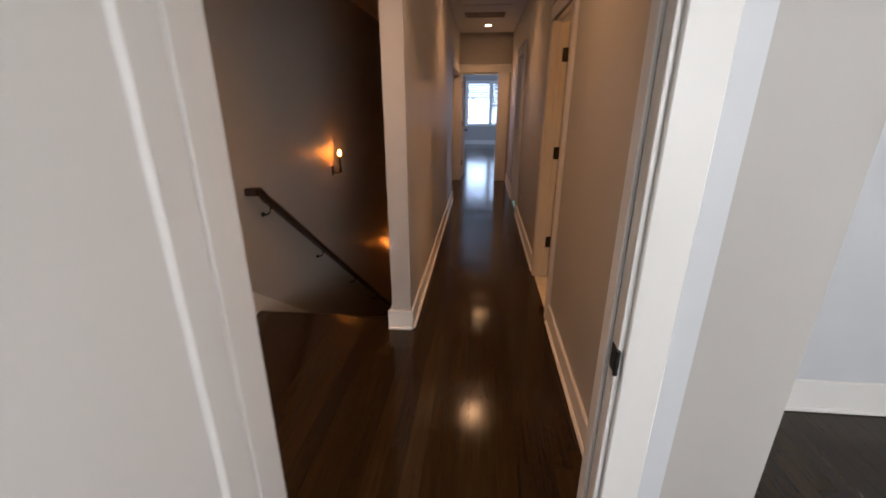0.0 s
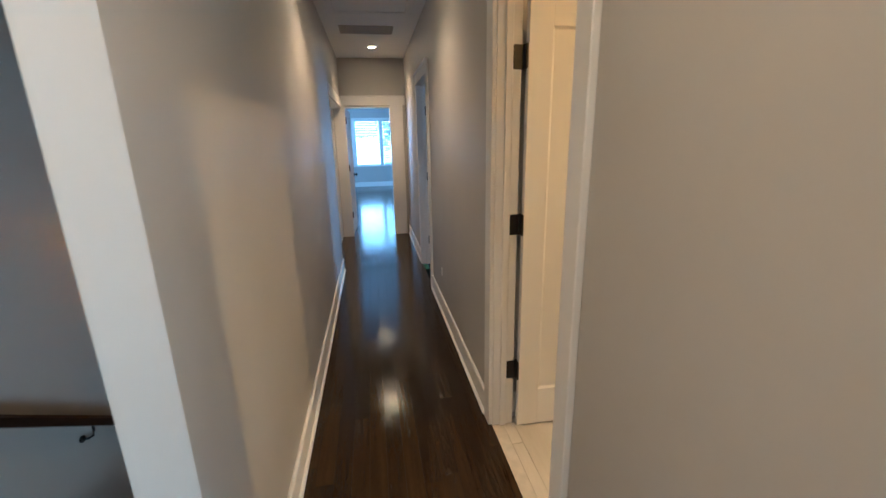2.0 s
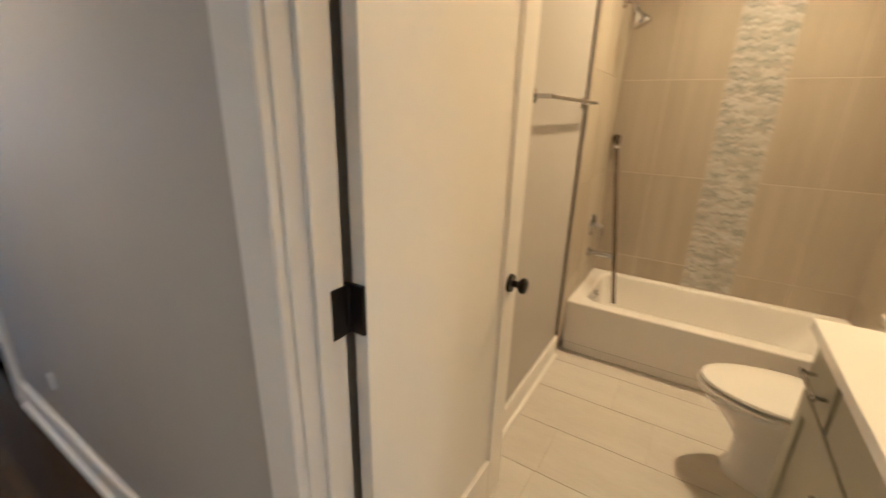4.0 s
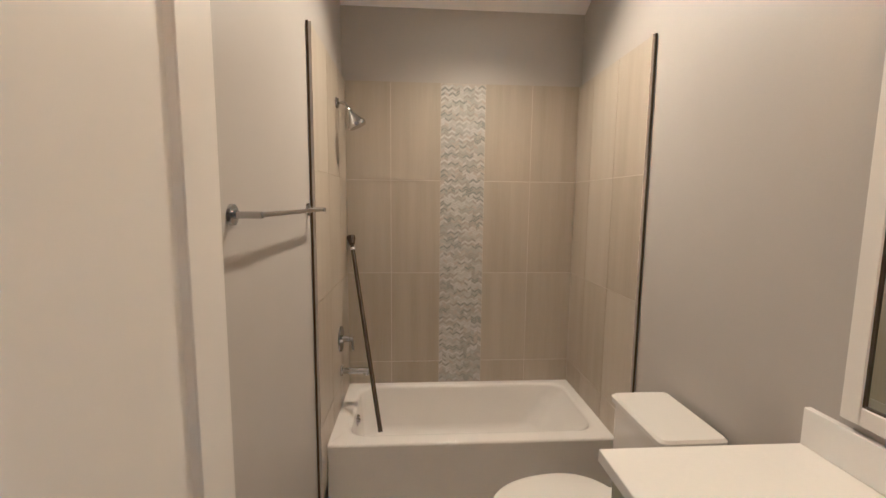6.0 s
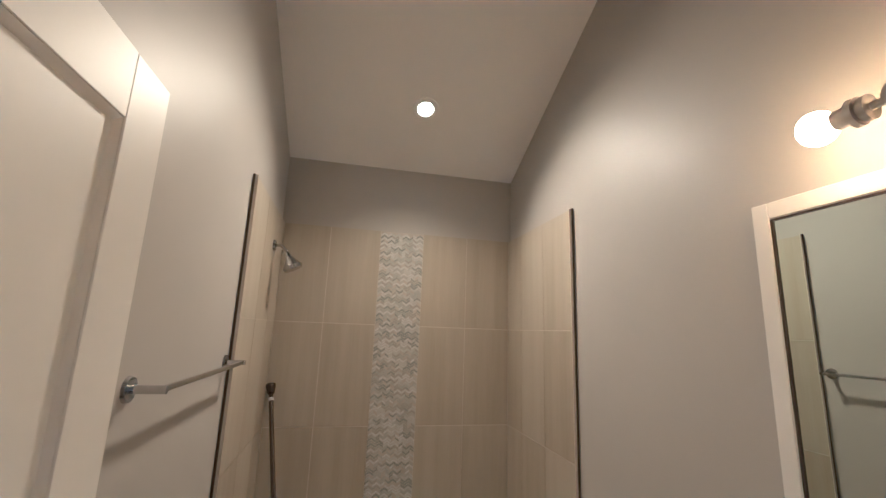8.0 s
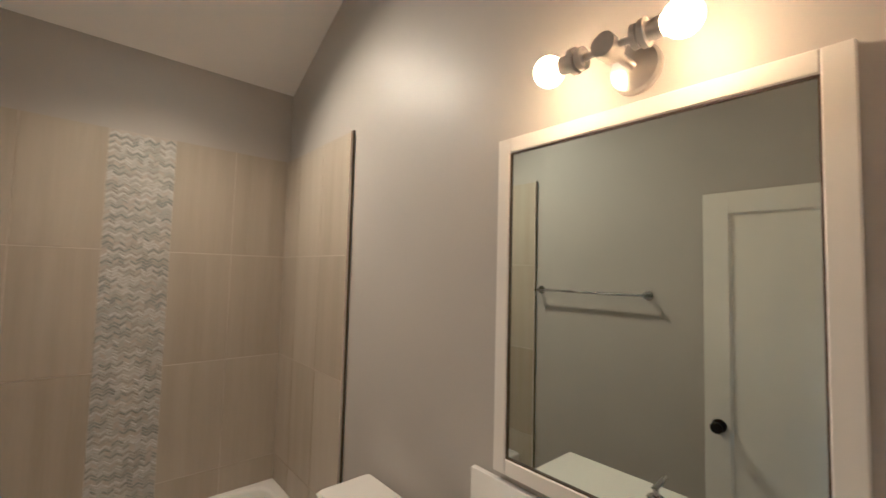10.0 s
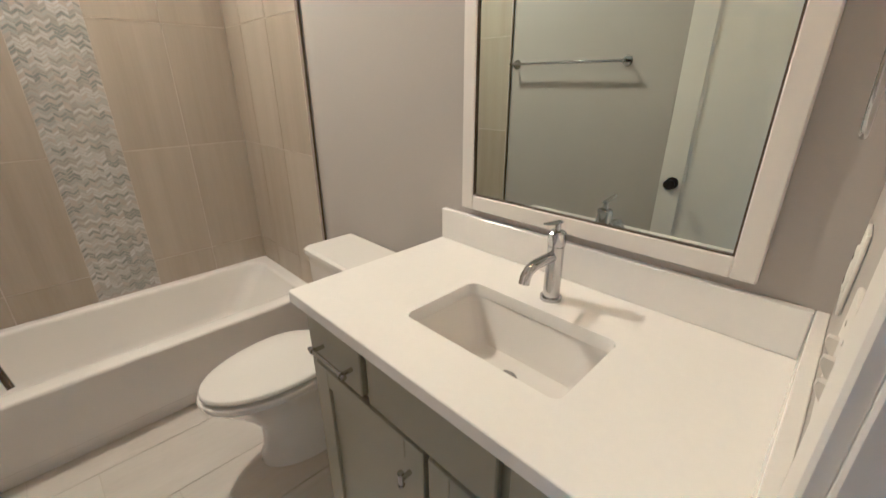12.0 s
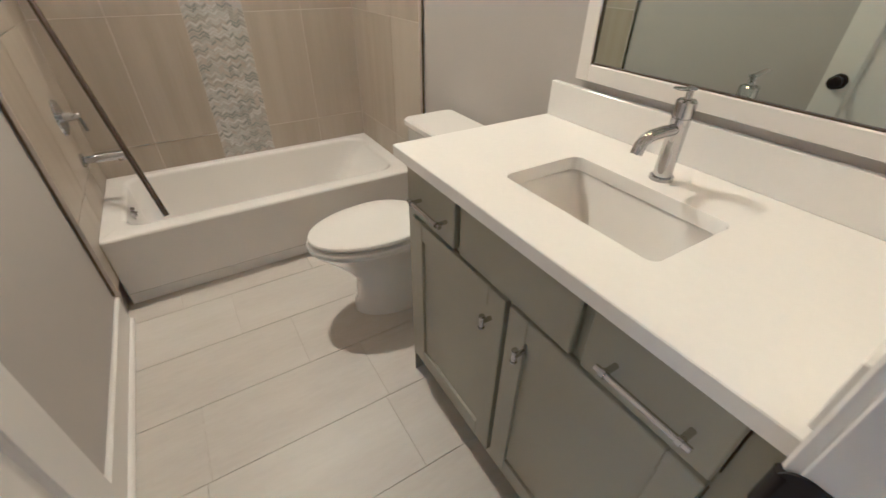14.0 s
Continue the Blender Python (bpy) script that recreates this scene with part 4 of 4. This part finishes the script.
# vanity
VX0, VX1, VF, VB = 0.112, 1.092, -0.912, -1.462
va = thing("vanity_cabinet", (0.61, -1.19, 0), "sage grey shaker vanity with chrome pulls", "vanity cabinet")
bm = B()
box(bm, VX0, VX1, VB, VF - 0.012, 0.10, 0.765)
box(bm, VX0, VX1, VF - 0.022, VF - 0.012, 0.765, 0.898)
box(bm, VX0, VX0 + 0.012, VB, VF - 0.022, 0.765, 0.898)
box(bm, VX0 + 0.03, VX1 - 0.005, VB, VF - 0.075, 0.0, 0.10)
part("body", bm, M_CABIN, va)
bm = B()
for a in ((VX0, 0.163, 0.10, 0.898), (1.062, VX1, 0.10, 0.898), (0.163, 1.062, 0.10, 0.135), (0.163, 1.062, 0.725, 0.765), (0.163, 1.062, 0.882, 0.898),
          (0.585, 0.625, 0.135, 0.725), (0.795, 0.835, 0.765, 0.885), (0.395, 0.435, 0.765, 0.885)):
    box(bm, a[0], a[1], VF - 0.014, VF, a[2], a[3])
part("face_frame", bm, M_CAB, va)
part("side_panel", box(B(), VX1 - 0.001, VX1 + 0.006, VB, VF, 0.0, 0.898, 0.001), M_CAB, va)
part("toe_kick", box(B(), VX0 + 0.03, VX1 - 0.02, VF - 0.078, VF - 0.073, 0.0, 0.10), M_CAB, va)


def cab_knob(parent, x, y, z):
    bm = B()
    cyl(bm, (x, y, z), (x, y + 0.022, z), 0.006, seg=14)
    cyl(bm, (x, y + 0.026, z - 0.021), (x, y + 0.026, z + 0.021), 0.0062, seg=16)
    for s in (-1, 1):
        cyl(bm, (x, y + 0.026, z + s * 0.015), (x, y + 0.026, z + s * 0.018), 0.0078, seg=16)
    part("knob", bm, M_CHROME, parent, "chrome T-shaped knob")


def cab_pull(parent, x0, x1, y, z):
    bm = B()
    for x in (x0, x1):
        cyl(bm, (x, y, z), (x, y + 0.028, z), 0.0055, seg=14)
        cyl(bm, (x - 0.004, y + 0.030, z), (x + 0.004, y + 0.030, z), 0.0085, seg=16)
    cyl(bm, (x0 - 0.016, y + 0.030, z), (x1 + 0.016, y + 0.030, z), 0.006, seg=16)
    part("pull", bm, M_CHROME, parent, "chrome bar pull")


DF = -0.893
for x0, x1, kx in ((0.612, 1.046, 0.655), (0.166, 0.598, 0.537)):
    z0, z1 = 0.15, 0.742
    d = part("door", box(B(), x0 + 0.058, x1 - 0.058, VF, DF - 0.009, z0 + 0.058, z1 - 0.058), M_CAB, va)
    for nm, a in (("stile", (x0, x0 + 0.06, z0, z1)), ("stile", (x1 - 0.06, x1, z0, z1)), ("rail", (x0 + 0.06, x1 - 0.06, z0, z0 + 0.06)), ("rail", (x0 + 0.06, x1 - 0.06, z1 - 0.06, z1))):
        part(nm, box(B(), a[0], a[1], VF, DF, a[2], a[3], 0.002), M_CAB, d)
    cab_knob(d, kx, DF, 0.658)
for x0, x1, pull in ((0.822, 1.046, (0.856, 0.985)), (0.43, 0.796, None), (0.166, 0.405, (0.212, 0.342))):
    bm = box(B(), x0, x1, VF, DF, 0.753, 0.889, 0.003)
    d = part("drawer_front", bm, M_CAB, va)
    if pull:
        cab_pull(d, *pull, DF, 0.816)

SX0, SX1, SY0, SY1 = 0.402, 0.803, -1.258, -1.017
ct = thing("countertop", (0.62, -1.17, 0.906), "white quartz countertop with backsplash", "countertop")
bm = B()
Z0, Z1 = 0.899, 0.933
loft(bm, [rrect(0.112, 1.113, -1.464, -0.880, Z0, 0.003), rrect(0.111, 1.115, -1.464, -0.878, Z0 + 0.002, 0.004), rrect(0.111, 1.115, -1.464, -0.878, Z1 - 0.002, 0.004),
          rrect(0.113, 1.113, -1.463, -0.880, Z1, 0.004), rrect(SX0 - 0.001, SX1 + 0.001, SY0 - 0.001, SY1 + 0.001, Z1, 0.022),
          rrect(SX0, SX1, SY0, SY1, Z1 - 0.002, 0.022), rrect(SX0, SX1, SY0, SY1, Z0, 0.022)], False, False)
part("slab", bm, M_QUARTZ, ct)
part("backsplash", box(B(), 0.133, 1.113, -1.4645, -1.444, Z1, 1.038, 0.002), M_QUARTZ, ct)
part("side_splash", box(B(), 0.1105, 0.132, -1.4645, -0.90, Z1, 1.038, 0.002), M_QUARTZ, ct)
sk = thing("sink", (0.61, -1.14, 0.8), "white rectangular undermount sink basin", "sink")
bm = B()
loft(bm, [rrect(SX0 - 0.025, SX1 + 0.025, SY0 - 0.025, SY1 + 0.025, Z0 - 0.001, 0.04), rrect(SX0 - 0.003, SX1 + 0.003, SY0 - 0.003, SY1 + 0.003, Z0 - 0.002, 0.022),
          rrect(SX0 + 0.006, SX1 - 0.006, SY0 + 0.005, SY1 - 0.005, Z0 - 0.02, 0.022), rrect(SX0 + 0.05, SX1 - 0.05, SY0 + 0.018, SY1 - 0.018, Z0 - 0.10, 0.028),
          rrect(SX0 + 0.065, SX1 - 0.065, SY0 + 0.028, SY1 - 0.028, Z0 - 0.116, 0.028), rrect(SX0 + 0.08, SX1 - 0.08, SY0 + 0.045, SY1 - 0.045, Z0 - 0.121, 0.022),
          rrect(SX0 + 0.17, SX1 - 0.17, SY0 + 0.10, SY1 - 0.10, Z0 - 0.125, 0.02)], False, True)
part("basin", bm, M_PORC, sk)
bm = B()
cyl(bm, (0.61, -1.16, Z0 - 0.128), (0.61, -1.16, Z0 - 0.119), 0.030, 0.027, seg=32)
cyl(bm, (0.61, -1.16, Z0 - 0.119), (0.61, -1.16, Z0 - 0.110), 0.019, 0.017, seg=28)
part("drain", bm, M_CHROME, sk, "chrome pop-up drain")
fa = thing("faucet", (0.605, -1.325, Z1), "chrome single-lever bathroom faucet", "faucet")
FX, FY = 0.605, -1.325
bm = B()
cyl(bm, (FX, FY, Z1), (FX, FY, Z1 + 0.008), 0.027, 0.026, seg=32)
cyl(bm, (FX, FY, Z1 + 0.008), (FX, FY, Z1 + 0.142), 0.0205, 0.020, seg=32)
cyl(bm, (FX, FY, Z1 + 0.142), (FX, FY, Z1 + 0.145), 0.018, seg=32)
part("body", bm, M_CHROME, fa)
bm = tube(B(), [(FX, FY + 0.012, Z1 + 0.118), (FX, FY + 0.05, Z1 + 0.120), (FX, FY + 0.088, Z1 + 0.119), (FX, FY + 0.108, Z1 + 0.114), (FX, FY + 0.121, Z1 + 0.102), (FX, FY + 0.126, Z1 + 0.085)], 0.0125, seg=18)
part("spout", bm, M_CHROME, fa)
bm = B()
cyl(bm, (FX, FY, Z1 + 0.145), (FX, FY, Z1 + 0.176), 0.0215, 0.021, seg=32)
cyl(bm, (FX, FY, Z1 + 0.176), (FX, FY, Z1 + 0.180), 0.021, 0.017, seg=32)
cyl(bm, (FX, FY, Z1 + 0.180), (FX, FY, Z1 + 0.200), 0.0075, 0.0065, seg=20)
part("cap", bm, M_CHROME, fa)
bm = B()
loft(bm, [[(FX + w * math.cos(q), FY + d, Z1 + z + h * math.sin(q)) for q in [2 * math.pi * j / 16 for j in range(16)]]
          for d, z, w, h in ((-0.012, 0.199, 0.004, 0.002), (-0.009, 0.200, 0.0085, 0.0045), (0.02, 0.203, 0.008, 0.0042), (0.055, 0.209, 0.0062, 0.0034), (0.060, 0.210, 0.004, 0.002))])
part("lever", bm, M_CHROME, fa)
bm = B()
cyl(bm, (FX, FY - 0.033, Z1), (FX, FY - 0.033, Z1 + 0.052), 0.003, seg=10)
ball(bm, (FX, FY - 0.033, Z1 + 0.055), 0.006, seg=12)
part("lift_rod", bm, M_CHROME, fa)

# mirror
MX0, MX1, MZ0, MZ1, MW = 0.229, 1.019, 1.063, 2.058, 0.046
mi = thing("mirror", (0.62, -1.465, 1.56), "white framed rectangular wall mirror", "mirror")
for a in ((MX0, MX0 + MW, MZ0, MZ1), (MX1 - MW, MX1, MZ0, MZ1), (MX0 + MW, MX1 - MW, MZ0, MZ0 + MW), (MX0 + MW, MX1 - MW, MZ1 - MW, MZ1)):
    part("frame_board", box(B(), a[0], a[1], -1.4645, -1.440, a[2], a[3], 0.003), M_TRIM, mi)
bm = B()
for a in ((MX0 + MW, MX0 + MW + 0.004, MZ0 + MW, MZ1 - MW), (MX1 - MW - 0.004, MX1 - MW, MZ0 + MW, MZ1 - MW), (MX0 + MW, MX1 - MW, MZ0 + MW, MZ0 + MW + 0.004), (MX0 + MW, MX1 - MW, MZ1 - MW - 0.004, MZ1 - MW)):
    box(bm, a[0], a[1], -1.4482, -1.4435, a[2], a[3])
part("inner_edge", bm, M_BRONZE, mi, "dark thin inner edge")
part("glass", box(B(), MX0 + MW, MX1 - MW, -1.4635, -1.4485, MZ0 + MW, MZ1 - MW), M_MIRROR, mi, "silvered glass")

# vanity light
vt = thing("vanity_light", (0.603, -1.465, 2.145), "nickel two-bulb vanity light above the mirror", "wall light")
bm = B()
loft(bm, [[(0.603 + r * math.cos(q), -1.465 + d, 2.145 + r * math.sin(q)) for q in [2 * math.pi * j / 40 for j in range(40)]] for r, d in ((0.062, 0.0005), (0.062, 0.012), (0.056, 0.020), (0.03, 0.026), (0.018, 0.03))])
part("backplate", bm, M_NICKEL, vt)
bm = B()
cyl(bm, (0.603, -1.44, 2.145), (0.603, -1.335, 2.143), 0.011, seg=18)
cyl(bm, (0.603, -1.345, 2.143), (0.603, -1.295, 2.143), 0.027, 0.027, seg=28)
cyl(bm, (0.535, -1.32, 2.143), (0.67, -1.32, 2.143), 0.008, seg=18)
part("arm", bm, M_NICKEL, vt)
for s in (-1, 1):
    bm = B()
    x = 0.603 + s * 0.055
    cyl(bm, (x, -1.32, 2.143), (x + s * 0.012, -1.32, 2.143), 0.026, seg=24)
    cyl(bm, (x + s * 0.018, -1.32, 2.143), (x + s * 0.030, -1.32, 2.143), 0.030, 0.030, seg=24)
    cyl(bm, (x + s * 0.008, -1.32, 2.143), (x + s * 0.060, -1.32, 2.143), 0.019, 0.021, seg=24)
    part("socket", bm, M_NICKEL, vt)
    bm = B()
    xb = 0.603 + s * 0.150
    ball(bm, (xb, -1.32, 2.143), 0.037, seg=24)
    cyl(bm, (xb - s * 0.048, -1.32, 2.143), (xb - s * 0.02, -1.32, 2.143), 0.013, 0.027, seg=20, caps=False)
    part("bulb", bm, M_BULB, vt, "glowing globe bulb")

# ---- pieces: planks, tiles ----
U_OAK = unit_mesh("plank", M_OAK)
rnd = random.Random(11)
PW = 0.0826


def planks(x0, x1, y0, y1, keep):
    k0, k1 = math.floor(x0 / PW), math.ceil(x1 / PW)
    for k in range(k0, k1):
        a, b = max(x0, k * PW), min(x1, (k + 1) * PW)
        if b - a < 0.006:
            continue
        y = y0 - rnd.uniform(0.0, 1.2)
        while y < y1:
            e = y + rnd.uniform(0.7, 1.9)
            p, q = max(y, y0), min(e, y1)
            if q - p > 0.02:
                keep(((a + b) / 2, (p + q) / 2, -0.01 + rnd.uniform(-0.00025, 0.0)), (b - a - 0.0012, q - p - 0.0012, 0.02))
            y = e


near = lambda c, s: piece("plank", floor, U_OAK, c, s)
planks(-2.184, -0.980, -2.52, -0.905, near)
planks(-0.980, 0.0, -2.52, 5, near)
planks(-1.24, -0.980, 3.06, 5, near)
rest = B()
far = lambda c, s: box(rest, c[0] - s[0] / 2, c[0] + s[0] / 2, c[1] - s[1] / 2, c[1] + s[1] / 2, c[2] - 0.01, c[2] + 0.01)
planks(-2.6, 0.3, 5, 12.35, far)
planks(0.3, 2.0, 5, 7.1, far)
planks(-1.4, 3.1, -4.2, -2.52, far)
planks(0.245, 3.1, -2.52, -1.64, far)
planks(0.11, 1.6, 0.19, 4.88, far)
ob = new("far_planks", mesh_of("far_planks", rest, M_OAKR, smooth=False))
ob.parent = floor
ob["kind"] = "stuff"

U_FT = unit_mesh("floor_tile", M_FTILE)
TXS = [0.119 + 0.305 * k for k in range(0, 7)]
for i, x in enumerate([-0.186] + TXS):
    x0, x1 = max(x, 0.06), min(x + 0.305, 2.107)
    if x1 - x0 < 0.01:
        continue
    joint = (-0.557, -0.350, -0.143, -0.767)[(int(round((x - 1.339) / 0.305))) % 4 if int(round((x - 1.339) / 0.305)) != -1 else 3]
    y = joint - 0.61 * 4
    while y < 0.08:
        p, q = max(y, -1.464), min(y + 0.61, 0.0745 if x0 > 0.1 else -0.001)
        if x0 < 0.1:
            p = max(p, -0.729)
        if q - p > 0.01:
            piece("floor_tile", bath_floor, U_FT, ((x0 + x1) / 2, (p + q) / 2, -0.006), (x1 - x0 - 0.0028, q - p - 0.0028, 0.012))
        y += 0.61

# tiled surround: backing and tiles
U_WT = unit_mesh("wall_tile", M_WTILE)
bm = B()
box(bm, 2.8195, 2.8299, -1.465, 0.075, 0.34, 2.328)
box(bm, 1.986, 2.8195, 0.0575, 0.0749, 0.15, 2.328)
box(bm, 1.986, 2.8195, -1.4649, -1.4475, 0.0, 2.328)
surround = solid("wall_tile_surround", bm, M_GROUT, "beige striated large tiles around the tub", "wall tile")
ZR = [0.0, 0.503, 1.112, 1.717, 2.330]
G = 0.004
for z0, z1 in zip(ZR, ZR[1:]):
    for y0, y1 in ((-0.229, 0.055), (-0.549, -0.229), (-1.139, -0.834), (-1.445, -1.139)):
        za = max(z0, 0.345)
        piece("wall_tile", surround, U_WT, (2.8225, (y0 + y1) / 2, (za + z1) / 2), (0.011, y1 - y0 - G, z1 - za - G))
    for x0, x1 in ((1.986, 2.29), (2.29, 2.595), (2.595, 2.817)):
        za = max(z0, 0.345) if x0 > 2.0 else max(z0, 0.15)
        piece("wall_tile", surround, U_WT, ((x0 + x1) / 2, 0.0595, (za + z1) / 2), (x1 - x0 - G, 0.009, z1 - za - G))
        za = max(z0, 0.345) if x0 > 2.0 else z0
        piece("wall_tile", surround, U_WT, ((x0 + x1) / 2, -1.4495, (za + z1) / 2), (x1 - x0 - G, 0.009, z1 - za - G))

# chevron mosaic strip: slanted slips in columns that mirror each other
def slip(s, w, h):
    bm = B()
    q = [(-w / 2, -h / 2 - s * w * 0.36), (w / 2, -h / 2 + s * w * 0.36), (w / 2, h / 2 + s * w * 0.36), (-w / 2, h / 2 - s * w * 0.36)]
    loft(bm, [[(0.0, a, b) for a, b in q], [(-0.006, a, b) for a, b in q], [(-0.0085, a * 0.985, b - (0.0016 if k > 1 else -0.0016)) for k, (a, b) in enumerate(q)]])
    return bm


CW, RH = 0.285 / 12, 0.0155
U_S = {(s, k): mesh_of("mosaic_slip", slip(s, CW - 0.0006, RH - 0.0024), m, smooth=False) for s in (1, -1) for k, m in enumerate(M_MOS)}
rest = B()
for r in range(128):
    z = 0.362 + RH * (r + 0.5)
    if z > 2.317:
        continue
    left, tone = 0, 0
    for c in range(12):
        if left == 0:                   # a tone runs on over one to three columns
            left, tone = rnd.randint(1, 3), rnd.randrange(5)
        left -= 1
        y = -0.834 + CW * (c + 0.5)
        s = 1 if c % 2 == 0 else -1
        pos = (2.823 + rnd.uniform(-0.0012, 0.0012), y, z)
        if 1.3 < z < 1.705:
            piece("mosaic_slip", surround, U_S[s, tone], pos, (1, 1, 1))
        else:
            tm = U_S[s, tone].copy()
            tm.transform(Matrix.Translation(pos))
            for f in tm.polygons:
                f.material_index = tone
            rest.from_mesh(tm)
            bpy.data.meshes.remove(tm)
# plate in the darker grout colour, standing in for shade between mosaic rows
ob = new("mosaic_backing", mesh_of("mosaic_backing", box(B(), 2.8155, 2.8190, -0.8335, -0.5495, 0.35, 2.326), M_FGROUT))
ob.parent = surround
me = mesh_of("mosaic_rest", rest, M_MOS[0], smooth=False)
for m in M_MOS[1:]:
    me.materials.append(m)
ob = new("mosaic_rest", me)
ob.parent = surround
ob["kind"] = "stuff"
